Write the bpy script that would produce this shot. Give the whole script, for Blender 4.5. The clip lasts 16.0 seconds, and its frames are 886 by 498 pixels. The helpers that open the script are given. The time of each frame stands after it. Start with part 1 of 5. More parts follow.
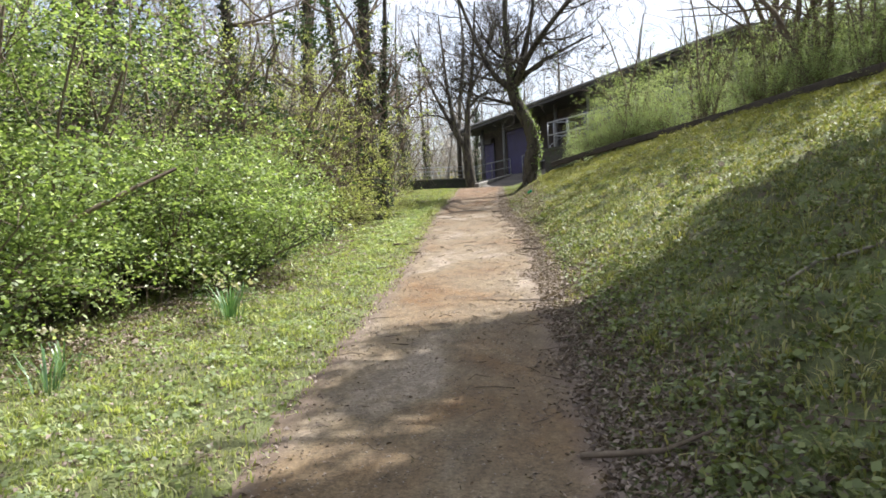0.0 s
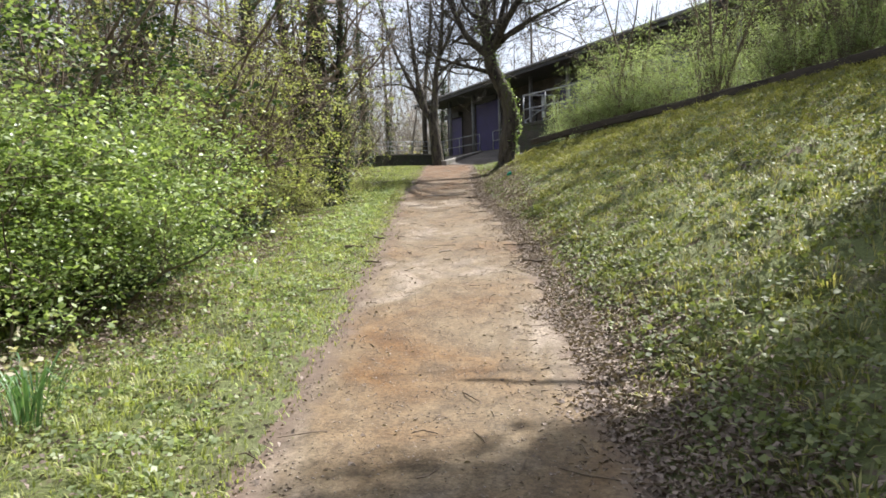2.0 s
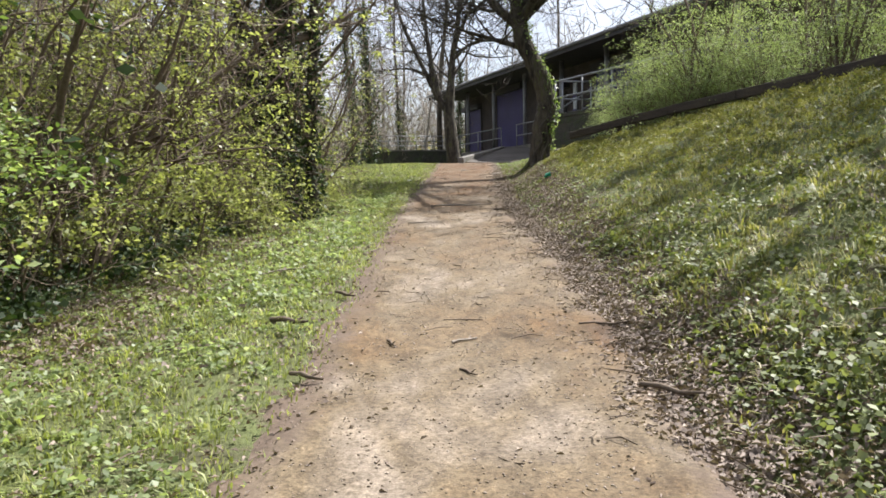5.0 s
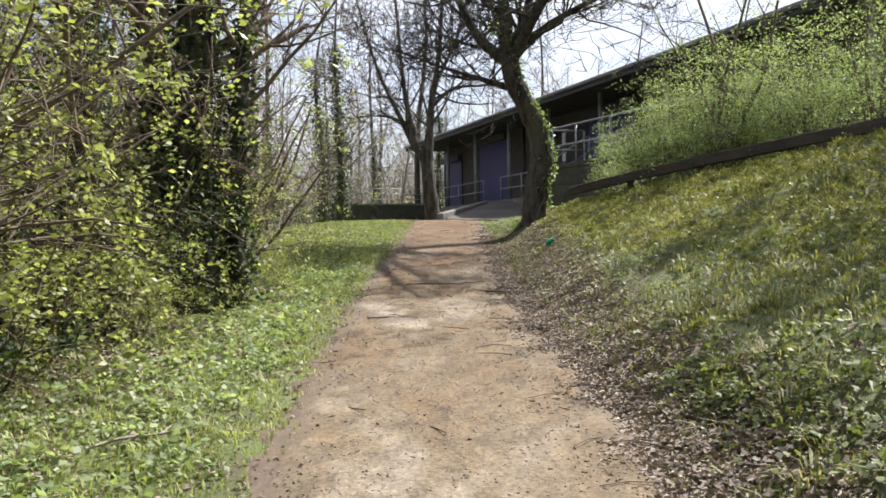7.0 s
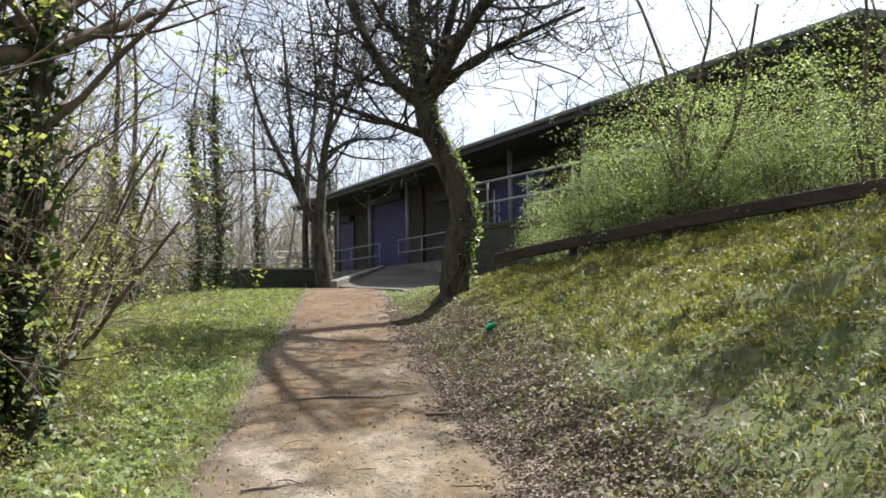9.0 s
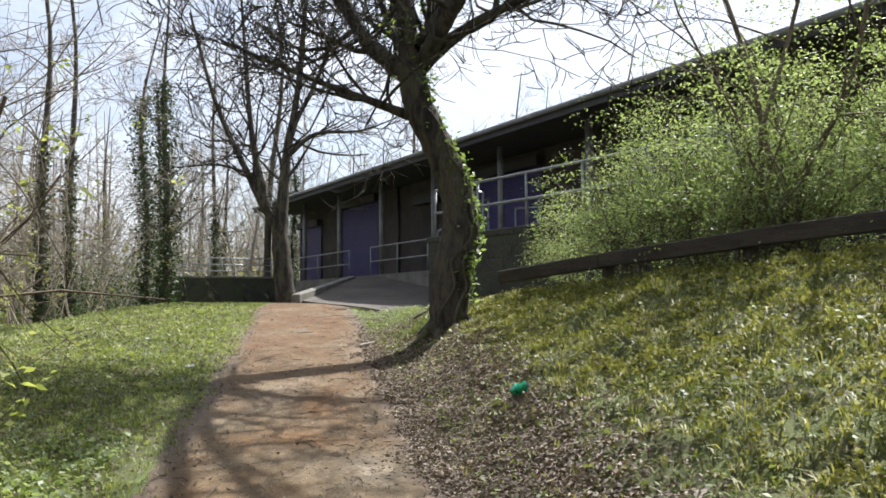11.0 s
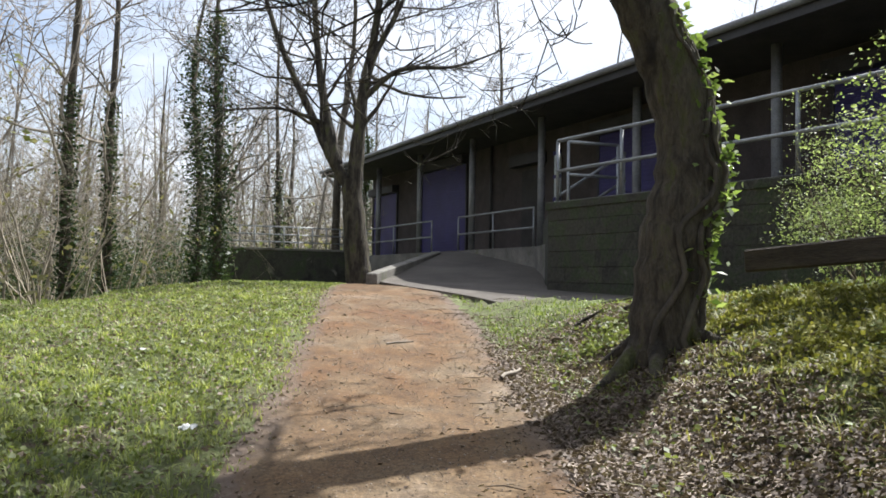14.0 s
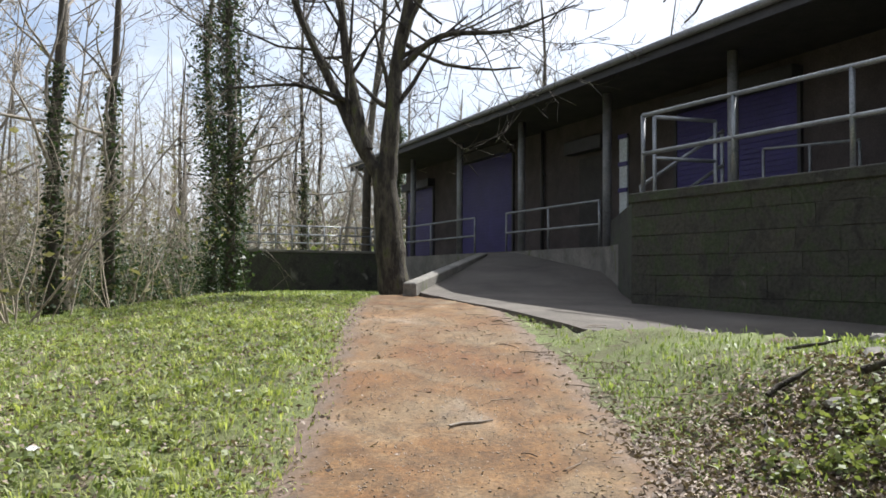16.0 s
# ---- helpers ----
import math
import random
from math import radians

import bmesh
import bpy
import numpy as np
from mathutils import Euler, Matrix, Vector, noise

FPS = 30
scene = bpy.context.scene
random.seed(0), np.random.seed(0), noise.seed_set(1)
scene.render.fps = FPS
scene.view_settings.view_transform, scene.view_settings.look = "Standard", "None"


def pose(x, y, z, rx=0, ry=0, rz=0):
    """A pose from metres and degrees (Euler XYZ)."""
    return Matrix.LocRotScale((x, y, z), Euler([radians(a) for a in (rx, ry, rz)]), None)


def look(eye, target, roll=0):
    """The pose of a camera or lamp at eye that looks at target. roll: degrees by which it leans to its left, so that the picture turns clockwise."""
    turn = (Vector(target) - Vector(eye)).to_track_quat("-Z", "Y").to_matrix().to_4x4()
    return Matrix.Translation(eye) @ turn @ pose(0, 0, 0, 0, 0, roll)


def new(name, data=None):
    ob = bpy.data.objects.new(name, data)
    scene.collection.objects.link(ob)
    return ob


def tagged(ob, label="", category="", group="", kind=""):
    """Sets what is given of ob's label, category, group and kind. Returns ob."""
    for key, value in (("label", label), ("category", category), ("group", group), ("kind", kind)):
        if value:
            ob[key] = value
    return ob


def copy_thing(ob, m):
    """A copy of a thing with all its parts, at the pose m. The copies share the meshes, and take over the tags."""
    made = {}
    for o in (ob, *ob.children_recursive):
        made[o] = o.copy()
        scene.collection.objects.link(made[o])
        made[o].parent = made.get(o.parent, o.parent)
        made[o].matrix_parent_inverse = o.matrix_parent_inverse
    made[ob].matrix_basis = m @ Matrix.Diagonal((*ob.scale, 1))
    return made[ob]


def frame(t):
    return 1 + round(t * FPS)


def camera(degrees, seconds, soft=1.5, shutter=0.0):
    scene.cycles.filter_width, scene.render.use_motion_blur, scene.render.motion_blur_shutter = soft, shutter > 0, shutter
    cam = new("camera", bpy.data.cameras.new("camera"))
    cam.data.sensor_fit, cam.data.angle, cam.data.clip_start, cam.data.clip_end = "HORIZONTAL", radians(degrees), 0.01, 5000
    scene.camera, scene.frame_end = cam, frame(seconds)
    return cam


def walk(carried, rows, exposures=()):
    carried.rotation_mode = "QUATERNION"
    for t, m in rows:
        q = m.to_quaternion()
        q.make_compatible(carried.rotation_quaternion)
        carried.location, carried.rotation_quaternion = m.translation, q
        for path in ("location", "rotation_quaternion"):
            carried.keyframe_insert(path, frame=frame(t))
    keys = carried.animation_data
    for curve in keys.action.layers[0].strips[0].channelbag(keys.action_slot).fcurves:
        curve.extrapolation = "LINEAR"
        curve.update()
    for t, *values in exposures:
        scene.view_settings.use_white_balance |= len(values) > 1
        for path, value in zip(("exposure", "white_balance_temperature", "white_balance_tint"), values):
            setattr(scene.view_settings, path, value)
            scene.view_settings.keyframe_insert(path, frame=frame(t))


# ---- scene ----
cam = camera(58.0, 16.0, soft=1.7)
METRES, EYE, TILT, LEAN, TURN = 23.53, 1.2, 0.0, 0.0, 6.6
PATH = [
    (0, (0.021, -0.025, 1.185), (-0.214, 1.96, 1.113), -2.8),
    (0.5, (-0.057, 0.711, 1.238), (-0.283, 2.695, 1.133), -2.0),
    (1, (-0.235, 1.478, 1.321), (-0.446, 3.464, 1.22), -1.6),
    (1.5, (-0.282, 2.247, 1.365), (-0.381, 4.24, 1.227), -1.8),
    (2, (-0.402, 3.028, 1.439), (-0.542, 5.018, 1.299), -1.7),
    (2.5, (-0.456, 3.742, 1.488), (-0.523, 5.736, 1.35), -2.0),
    (3, (-0.632, 4.448, 1.545), (-0.807, 6.435, 1.399), -1.6),
    (3.2, (-0.742, 4.71, 1.561), (-0.866, 6.701, 1.418), -1.8),
    (5.3, (-0.721, 8.073, 1.613), (-0.902, 10.059, 1.465), -1.1),
    (5.5, (-0.734, 8.363, 1.618), (-0.872, 10.351, 1.448), -1.3),
    (6, (-0.77, 9.117, 1.701), (-0.975, 11.099, 1.522), -1.1),
    (6.5, (-0.876, 9.78, 1.803), (-1.104, 11.765, 1.709), -1.1),
    (7, (-0.938, 10.521, 1.874), (-1.06, 12.517, 1.854), -0.9),
    (7.5, (-1.119, 11.169, 1.96), (-1.219, 13.166, 2.0), -0.5),
    (8, (-1.191, 11.906, 2.022), (-1.247, 13.904, 2.088), -0.5),
    (8.5, (-1.307, 12.603, 2.079), (-1.325, 14.6, 2.184), -0.2),
    (9, (-1.339, 13.296, 2.134), (-1.173, 15.285, 2.263), -1.1),
    (9.5, (-1.378, 13.992, 2.189), (-1.268, 15.984, 2.342), -0.7),
    (9.7, (-1.381, 14.27, 2.249), (-1.164, 16.253, 2.39), -0.8),
    (11.8, (-1.365, 17.388, 2.466), (-1.096, 19.365, 2.606), -0.2),
    (12, (-1.392, 17.696, 2.471), (-1.06, 19.665, 2.575), 0.0),
    (12.5, (-1.451, 18.405, 2.51), (-1.23, 20.392, 2.532), 0.5),
    (13, (-1.592, 19.098, 2.564), (-1.438, 21.091, 2.641), 0.6),
    (13.5, (-1.677, 19.811, 2.58), (-1.583, 21.807, 2.648), 0.8),
    (14, (-1.828, 20.547, 2.626), (-1.746, 22.544, 2.705), 0.9),
    (14.5, (-1.884, 21.2, 2.676), (-1.784, 23.196, 2.747), 0.3),
    (15, (-1.984, 21.875, 2.742), (-1.903, 23.87, 2.851), 0.3),
    (15.5, (-2.011, 22.731, 2.754), (-1.883, 24.725, 2.826), -0.1),
    (16, (-2.063, 23.261, 2.846), (-2.058, 25.26, 2.914), 0.4),
]
walk(cam, [(t, look(eye, target, roll)) for t, eye, target, roll in PATH], exposures=[(0, 1.30, 6250, 12), (1.5, 1.18, 6250, 13), (3.2, 1.06, 6250, 13), (7, 1.05, 6250, 12), (10, 1.02, 6200, 10), (16, 1.0, 6150, 10)])

# ---- light ----
SUN_AZ, SUN_EL = 47.0, 52.0
world = bpy.data.worlds.new("sky")
scene.world = world
world.use_nodes = True
wn = world.node_tree.nodes
wl = world.node_tree.links
sky = wn.new("ShaderNodeTexSky")
sky.sky_type = "NISHITA"
sky.sun_disc = False
sky.sun_elevation = radians(SUN_EL)
sky.sun_rotation = radians(SUN_AZ)
sky.air_density = 1.0
sky.dust_density = 3.0
# thin bright cloud over the blue
tco = wn.new("ShaderNodeTexCoord")
cmap = wn.new("ShaderNodeMapping")
cmap.inputs["Scale"].default_value = (1.0, 1.0, 2.2)
cn = wn.new("ShaderNodeTexNoise")
cn.inputs["Scale"].default_value = 2.6
cn.inputs["Detail"].default_value = 7.0
cn.inputs["Roughness"].default_value = 0.6
cr = wn.new("ShaderNodeMapRange")
cr.inputs["From Min"].default_value = 0.36
cr.inputs["From Max"].default_value = 0.66
cr.inputs["To Min"].default_value = 0.12
cr.inputs["To Max"].default_value = 0.85
cmix = wn.new("ShaderNodeMix")
cmix.data_type = "RGBA"
cmix.inputs[7].default_value = (7.4, 7.5, 7.7, 1)
wl.new(tco.outputs["Generated"], cmap.inputs[0])
wl.new(cmap.outputs[0], cn.inputs["Vector"])
wl.new(cn.outputs["Fac"], cr.inputs["Value"])
wl.new(cr.outputs[0], cmix.inputs[0])
wl.new(sky.outputs[0], cmix.inputs[6])
wl.new(cmix.outputs[2], wn["Background"].inputs[0])
wn["Background"].inputs[1].default_value = 0.088
sun = new("sun", bpy.data.lights.new("sun", "SUN"))
sun.data.energy = 5.0
sun.data.angle = radians(0.6)
sun.data.color = (1.0, 0.96, 0.89)
_a, _e = radians(SUN_AZ), radians(SUN_EL)
TO_SUN = Vector((math.sin(_a) * math.cos(_e), math.cos(_a) * math.cos(_e), math.sin(_e)))
sun.matrix_world = look(TO_SUN * 60, (0, 0, 0))


# ---- materials ----
def nodes_of(name):
    m = bpy.data.materials.new(name)
    m.use_nodes = True
    nt = m.node_tree
    return m, nt, nt.nodes["Principled BSDF"]


def coords(nt, scale=1.0, which="Object"):
    tc = nt.nodes.new("ShaderNodeTexCoord")
    mp = nt.nodes.new("ShaderNodeMapping")
    s = scale if isinstance(scale, (tuple, list)) else (scale,) * 3
    mp.inputs["Scale"].default_value = s
    nt.links.new(tc.outputs[which], mp.inputs["Vector"])
    return mp.outputs["Vector"]


def noise_tex(nt, scale, detail=5.0, rough=0.6, vec=None, distort=0.0):
    n = nt.nodes.new("ShaderNodeTexNoise")
    n.inputs["Scale"].default_value = scale
    n.inputs["Detail"].default_value = detail
    n.inputs["Roughness"].default_value = rough
    n.inputs["Distortion"].default_value = distort
    if vec is None:
        vec = coords(nt)
    nt.links.new(vec, n.inputs["Vector"])
    return n.outputs["Fac"]


def ramp(nt, fac, stops):
    r = nt.nodes.new("ShaderNodeValToRGB")
    el = r.color_ramp.elements
    while len(el) < len(stops):
        el.new(0.5)
    for e, (p, c) in zip(el, stops):
        e.position = p
        e.color = (*c, 1)
    nt.links.new(fac, r.inputs["Fac"])
    return r.outputs["Color"]


def mix(nt, fac, a, b, mode="MIX"):
    m = nt.nodes.new("ShaderNodeMix")
    m.data_type = "RGBA"
    m.blend_type = mode
    if isinstance(fac, (int, float)):
        m.inputs[0].default_value = fac
    else:
        nt.links.new(fac, m.inputs[0])
    for sock, v in ((m.inputs[6], a), (m.inputs[7], b)):
        if isinstance(v, (tuple, list)):
            sock.default_value = (*v, 1)
        else:
            nt.links.new(v, sock)
    return m.outputs[2]


def bump(nt, bsdf, fac, strength=0.4, dist=0.02):
    b = nt.nodes.new("ShaderNodeBump")
    b.inputs["Strength"].default_value = strength
    b.inputs["Distance"].default_value = dist
    nt.links.new(fac, b.inputs["Height"])
    nt.links.new(b.outputs["Normal"], bsdf.inputs["Normal"])


def surface(name, stops, scale=3.0, rough=0.85, fine=40.0, relief=0.4, depth=0.01, vec_scale=1.0, metal=0.0, spot=None):
    """A surface of two scales of variation: stops over coarse noise, darkened and lit by fine grain."""
    m, nt, b = nodes_of(name)
    v = coords(nt, vec_scale)
    coarse = noise_tex(nt, scale, 6, 0.65, v, 0.3)
    grain = noise_tex(nt, fine, 4, 0.7, v)
    col = ramp(nt, coarse, stops)
    g = ramp(nt, grain, [(0.25, (0.55, 0.55, 0.55)), (0.75, (1.3, 1.3, 1.3))])
    col = mix(nt, 1.0, col, g, "MULTIPLY")
    if spot:
        sp = noise_tex(nt, spot[0], 3, 0.6, v, 0.6)
        f = ramp(nt, sp, [(spot[1], (0, 0, 0)), (spot[1] + 0.08, (1, 1, 1))])
        col = mix(nt, f, col, spot[2])
    nt.links.new(col, b.inputs["Base Color"])
    b.inputs["Roughness"].default_value = rough
    b.inputs["Metallic"].default_value = metal
    bump(nt, b, grain, relief, depth)
    return m


def leaf_material(name, stops, rough=0.45, through_light=0.5, clump=1.2):
    """Leaves or blades that differ one from another, with light shining through."""
    m, nt, b = nodes_of(name)
    geo = nt.nodes.new("ShaderNodeNewGeometry")
    v = coords(nt)
    big = noise_tex(nt, clump, 3, 0.6, v)
    add = nt.nodes.new("ShaderNodeMath")
    add.operation = "MULTIPLY_ADD"
    add.inputs[1].default_value = 0.62
    nt.links.new(geo.outputs["Random Per Island"], add.inputs[0])
    sc = nt.nodes.new("ShaderNodeMath")
    sc.operation = "MULTIPLY"
    sc.inputs[1].default_value = 0.4
    nt.links.new(big, sc.inputs[0])
    nt.links.new(sc.outputs[0], add.inputs[2])
    col = ramp(nt, add.outputs[0], stops)
    nt.links.new(col, b.inputs["Base Color"])
    b.inputs["Roughness"].default_value = rough
    tr = nt.nodes.new("ShaderNodeBsdfTranslucent")
    nt.links.new(mix(nt, 1.0, col, (1.25, 1.3, 0.7), "MULTIPLY"), tr.inputs["Color"])
    ms = nt.nodes.new("ShaderNodeMixShader")
    ms.inputs[0].default_value = through_light
    nt.links.new(b.outputs[0], ms.inputs[1])
    nt.links.new(tr.outputs[0], ms.inputs[2])
    nt.links.new(ms.outputs[0], nt.nodes["Material Output"].inputs["Surface"])
    return m


M_SOIL = surface("turf_soil", [(0.3, (0.085, 0.075, 0.04)), (0.46, (0.12, 0.135, 0.047)), (0.7, (0.165, 0.205, 0.066))], 1.6, 0.95, 60, 0.8, 0.03,
                 spot=(5.0, 0.60, (0.12, 0.09, 0.06)))


def path_material():
    """Sandy earth: ochre and pale gravel patches, soiled towards the ragged edges."""
    m, nt, b = nodes_of("sandy_path")
    v = coords(nt)
    vs = coords(nt, (1.0, 0.55, 1.0))
    big = noise_tex(nt, 1.1, 5, 0.6, vs, 0.5)
    mid = noise_tex(nt, 7.0, 6, 0.7, vs, 0.4)
    grit = noise_tex(nt, 120.0, 3, 0.8, v)
    col = ramp(nt, big, [(0.30, (0.125, 0.066, 0.020)), (0.42, (0.146, 0.100, 0.052)), (0.54, (0.156, 0.120, 0.073)), (0.66, (0.240, 0.200, 0.153))])
    col = mix(nt, 1.0, col, ramp(nt, mid, [(0.3, (0.5, 0.47, 0.44)), (0.7, (1.32, 1.30, 1.28))]), "MULTIPLY")
    col = mix(nt, 1.0, col, ramp(nt, grit, [(0.3, (0.6, 0.6, 0.6)), (0.7, (1.35, 1.35, 1.35))]), "MULTIPLY")
    gravel = noise_tex(nt, 42.0, 4, 0.75, v, 0.3)
    col = mix(nt, 1.0, col, ramp(nt, gravel, [(0.34, (0.55, 0.52, 0.48)), (0.5, (1.0, 1.0, 1.0)), (0.66, (1.38, 1.38, 1.40))]), "MULTIPLY")
    sep = nt.nodes.new("ShaderNodeSeparateXYZ")
    nt.links.new(v, sep.inputs[0])
    red = nt.nodes.new("ShaderNodeMapRange")
    red.inputs["From Min"].default_value, red.inputs["From Max"].default_value = 21.0, 27.0
    nt.links.new(sep.outputs["Y"], red.inputs["Value"])
    patchy = nt.nodes.new("ShaderNodeMath")
    patchy.operation = "MULTIPLY"
    nt.links.new(red.outputs[0], patchy.inputs[0])
    nt.links.new(ramp(nt, noise_tex(nt, 1.4, 5, 0.65, v, 0.6), [(0.36, (0.15, 0.15, 0.15)), (0.56, (1, 1, 1))]), patchy.inputs[1])
    col = mix(nt, patchy.outputs[0], col, mix(nt, 1.0, col, (0.86, 0.60, 0.34), "MULTIPLY"))
    at = nt.nodes.new("ShaderNodeAttribute")
    at.attribute_name = "wear"
    sub = nt.nodes.new("ShaderNodeMath")
    sub.operation = "ADD"
    nt.links.new(at.outputs["Fac"], sub.inputs[0])
    nt.links.new(noise_tex(nt, 3.5, 5, 0.7, v, 0.5), sub.inputs[1])
    soil = ramp(nt, noise_tex(nt, 22.0, 5, 0.75, v), [(0.3, (0.075, 0.052, 0.036)), (0.6, (0.15, 0.108, 0.078)), (0.75, (0.27, 0.22, 0.17))])
    f = ramp(nt, sub.outputs[0], [(0.58, (1, 1, 1)), (0.9, (0, 0, 0))])
    nt.links.new(mix(nt, f, col, soil), b.inputs["Base Color"])
    b.inputs["Roughness"].default_value = 0.92
    bump(nt, b, mix(nt, 0.5, gravel, mid), 0.75, 0.014)
    return m


M_PATH = path_material()
M_BARK = surface("mossy_bark", [(0.32, (0.012, 0.010, 0.008)), (0.46, (0.045, 0.036, 0.026)), (0.56, (0.095, 0.080, 0.058)), (0.66, (0.085, 0.092, 0.030)), (0.8, (0.12, 0.125, 0.05))], 7.0, 0.95, 30, 1.0, 0.05, (1, 1, 0.3))
M_BARK_PALE = surface("grey_bark", [(0.3, (0.04, 0.034, 0.027)), (0.55, (0.095, 0.08, 0.06)), (0.75, (0.14, 0.14, 0.08))], 3.0, 0.95, 26, 0.8, 0.02, (1, 1, 0.35))
M_TWIG = surface("brown_twig", [(0.3, (0.085, 0.06, 0.042)), (0.7, (0.20, 0.155, 0.11))], 2.0, 0.9, 30, 0.3, 0.005)
M_WOODTWIG = surface("woodland_twig", [(0.3, (0.17, 0.145, 0.12)), (0.7, (0.40, 0.35, 0.29))], 2.0, 0.9, 30, 0.3, 0.005)
M_LEAF = leaf_material("spring_leaf", [(0.12, (0.034, 0.058, 0.018)), (0.38, (0.125, 0.185, 0.052)), (0.66, (0.29, 0.375, 0.135)), (0.95, (0.58, 0.64, 0.37))], 0.42, 0.42)
M_LEAF_Y = leaf_material("young_yellow_leaf", [(0.1, (0.10, 0.115, 0.04)), (0.45, (0.25, 0.28, 0.095)), (0.8, (0.44, 0.46, 0.20)), (1.0, (0.62, 0.61, 0.40))])
M_HEDGE = leaf_material("hedge_leaf", [(0.1, (0.09, 0.12, 0.05)), (0.4, (0.205, 0.26, 0.115)), (0.75, (0.36, 0.425, 0.235)), (1.0, (0.62, 0.65, 0.49))], 0.5, 0.5)
M_WEED = leaf_material("weed_leaf", [(0.1, (0.045, 0.062, 0.022)), (0.4, (0.12, 0.148, 0.050)), (0.7, (0.205, 0.24, 0.085)), (1.0, (0.33, 0.345, 0.17))], 0.55, 0.35, 1.6)
M_MOSS = leaf_material("moss_tuft", [(0.1, (0.10, 0.10, 0.02)), (0.5, (0.22, 0.22, 0.045)), (0.85, (0.34, 0.32, 0.085)), (1.0, (0.44, 0.40, 0.18))], 0.8, 0.25, 1.4)
M_IVY = leaf_material("ivy_leaf", [(0.1, (0.012, 0.025, 0.008)), (0.55, (0.03, 0.058, 0.016)), (0.9, (0.09, 0.125, 0.045)), (1.0, (0.17, 0.20, 0.10))], 0.55, 0.25)
M_GRASS = leaf_material("lawn_grass", [(0.12, (0.12, 0.135, 0.042)), (0.42, (0.24, 0.28, 0.085)), (0.72, (0.38, 0.41, 0.15)), (0.98, (0.56, 0.52, 0.30))], 0.5, 0.45, 0.8)
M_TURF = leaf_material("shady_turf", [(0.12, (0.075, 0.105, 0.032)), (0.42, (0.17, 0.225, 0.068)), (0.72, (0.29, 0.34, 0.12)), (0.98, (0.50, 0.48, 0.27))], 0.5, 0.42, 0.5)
M_BANK = leaf_material("bank_grass", [(0.1, (0.075, 0.078, 0.032)), (0.38, (0.165, 0.175, 0.056)), (0.62, (0.28, 0.28, 0.095)), (0.8, (0.38, 0.34, 0.165)), (1.0, (0.50, 0.45, 0.29))], 0.55, 0.4, 1.0)
M_LITTER = leaf_material("dead_leaf", [(0.1, (0.075, 0.052, 0.04)), (0.5, (0.19, 0.145, 0.115)), (0.85, (0.33, 0.265, 0.215)), (1.0, (0.46, 0.40, 0.34))], 0.7, 0.12, 2.0)
M_TIMBER = surface("weathered_timber", [(0.3, (0.03, 0.023, 0.017)), (0.6, (0.065, 0.05, 0.036)), (0.8, (0.085, 0.085, 0.045))], 3.0, 0.9, 30, 0.8, 0.012, (0.5, 0.5, 3))
M_OLDWALL = surface("mossy_blockwork", [(0.3, (0.025, 0.024, 0.02)), (0.5, (0.06, 0.058, 0.045)), (0.62, (0.05, 0.065, 0.03)), (0.8, (0.15, 0.14, 0.115))], 2.2, 0.95, 25, 0.9, 0.02, spot=(1.6, 0.64, (0.17, 0.16, 0.13)))

def block_material():
    """Old mossy blocks, each a little different from the next."""
    m, nt, b = nodes_of("mossy_block")
    geo = nt.nodes.new("ShaderNodeNewGeometry")
    v = geo.outputs["Position"]
    info = nt.nodes.new("ShaderNodeObjectInfo")
    n1 = noise_tex(nt, 1.9, 7, 0.72, v, 0.8)
    n2 = noise_tex(nt, 24.0, 5, 0.75, v)
    col = ramp(nt, n1, [(0.32, (0.028, 0.027, 0.022)), (0.48, (0.062, 0.059, 0.046)), (0.58, (0.050, 0.066, 0.030)), (0.66, (0.085, 0.082, 0.062)), (0.74, (0.26, 0.24, 0.20))])
    tone = ramp(nt, info.outputs["Random"], [(0.0, (0.92, 0.92, 0.92)), (0.85, (1.06, 1.06, 1.06)), (1.0, (1.25, 1.22, 1.18))])
    col = mix(nt, 1.0, col, tone, "MULTIPLY")
    col = mix(nt, 1.0, col, ramp(nt, n2, [(0.3, (0.5, 0.5, 0.5)), (0.7, (1.4, 1.4, 1.4))]), "MULTIPLY")
    nt.links.new(col, b.inputs["Base Color"])
    b.inputs["Roughness"].default_value = 0.95
    bump(nt, b, n2, 0.9, 0.02)
    return m


M_BLOCK = block_material()
M_CONC = surface("stained_concrete", [(0.3, (0.10, 0.095, 0.08)), (0.55, (0.22, 0.205, 0.18)), (0.8, (0.32, 0.30, 0.265))], 1.5, 0.9, 35, 0.5, 0.01, spot=(2.0, 0.6, (0.12, 0.13, 0.07)))
M_ASPHALT = surface("worn_asphalt", [(0.3, (0.075, 0.064, 0.053)), (0.7, (0.15, 0.132, 0.112))], 1.0, 0.92, 90, 0.6, 0.01)
M_METAL = surface("galvanised_steel", [(0.3, (0.22, 0.23, 0.24)), (0.7, (0.38, 0.39, 0.40))], 4.0, 0.5, 50, 0.1, 0.002, metal=0.6)
M_POST = surface("painted_post", [(0.3, (0.16, 0.16, 0.17)), (0.7, (0.27, 0.27, 0.28))], 3.0, 0.55, 40, 0.15, 0.003)
M_FASCIA = surface("dark_fascia", [(0.3, (0.028, 0.027, 0.030)), (0.7, (0.055, 0.052, 0.055))], 2.0, 0.6, 30, 0.2, 0.004)
M_ROOF = surface("roof_sheet", [(0.3, (0.10, 0.10, 0.10)), (0.7, (0.17, 0.17, 0.16))], 1.5, 0.75, 30, 0.3, 0.006)
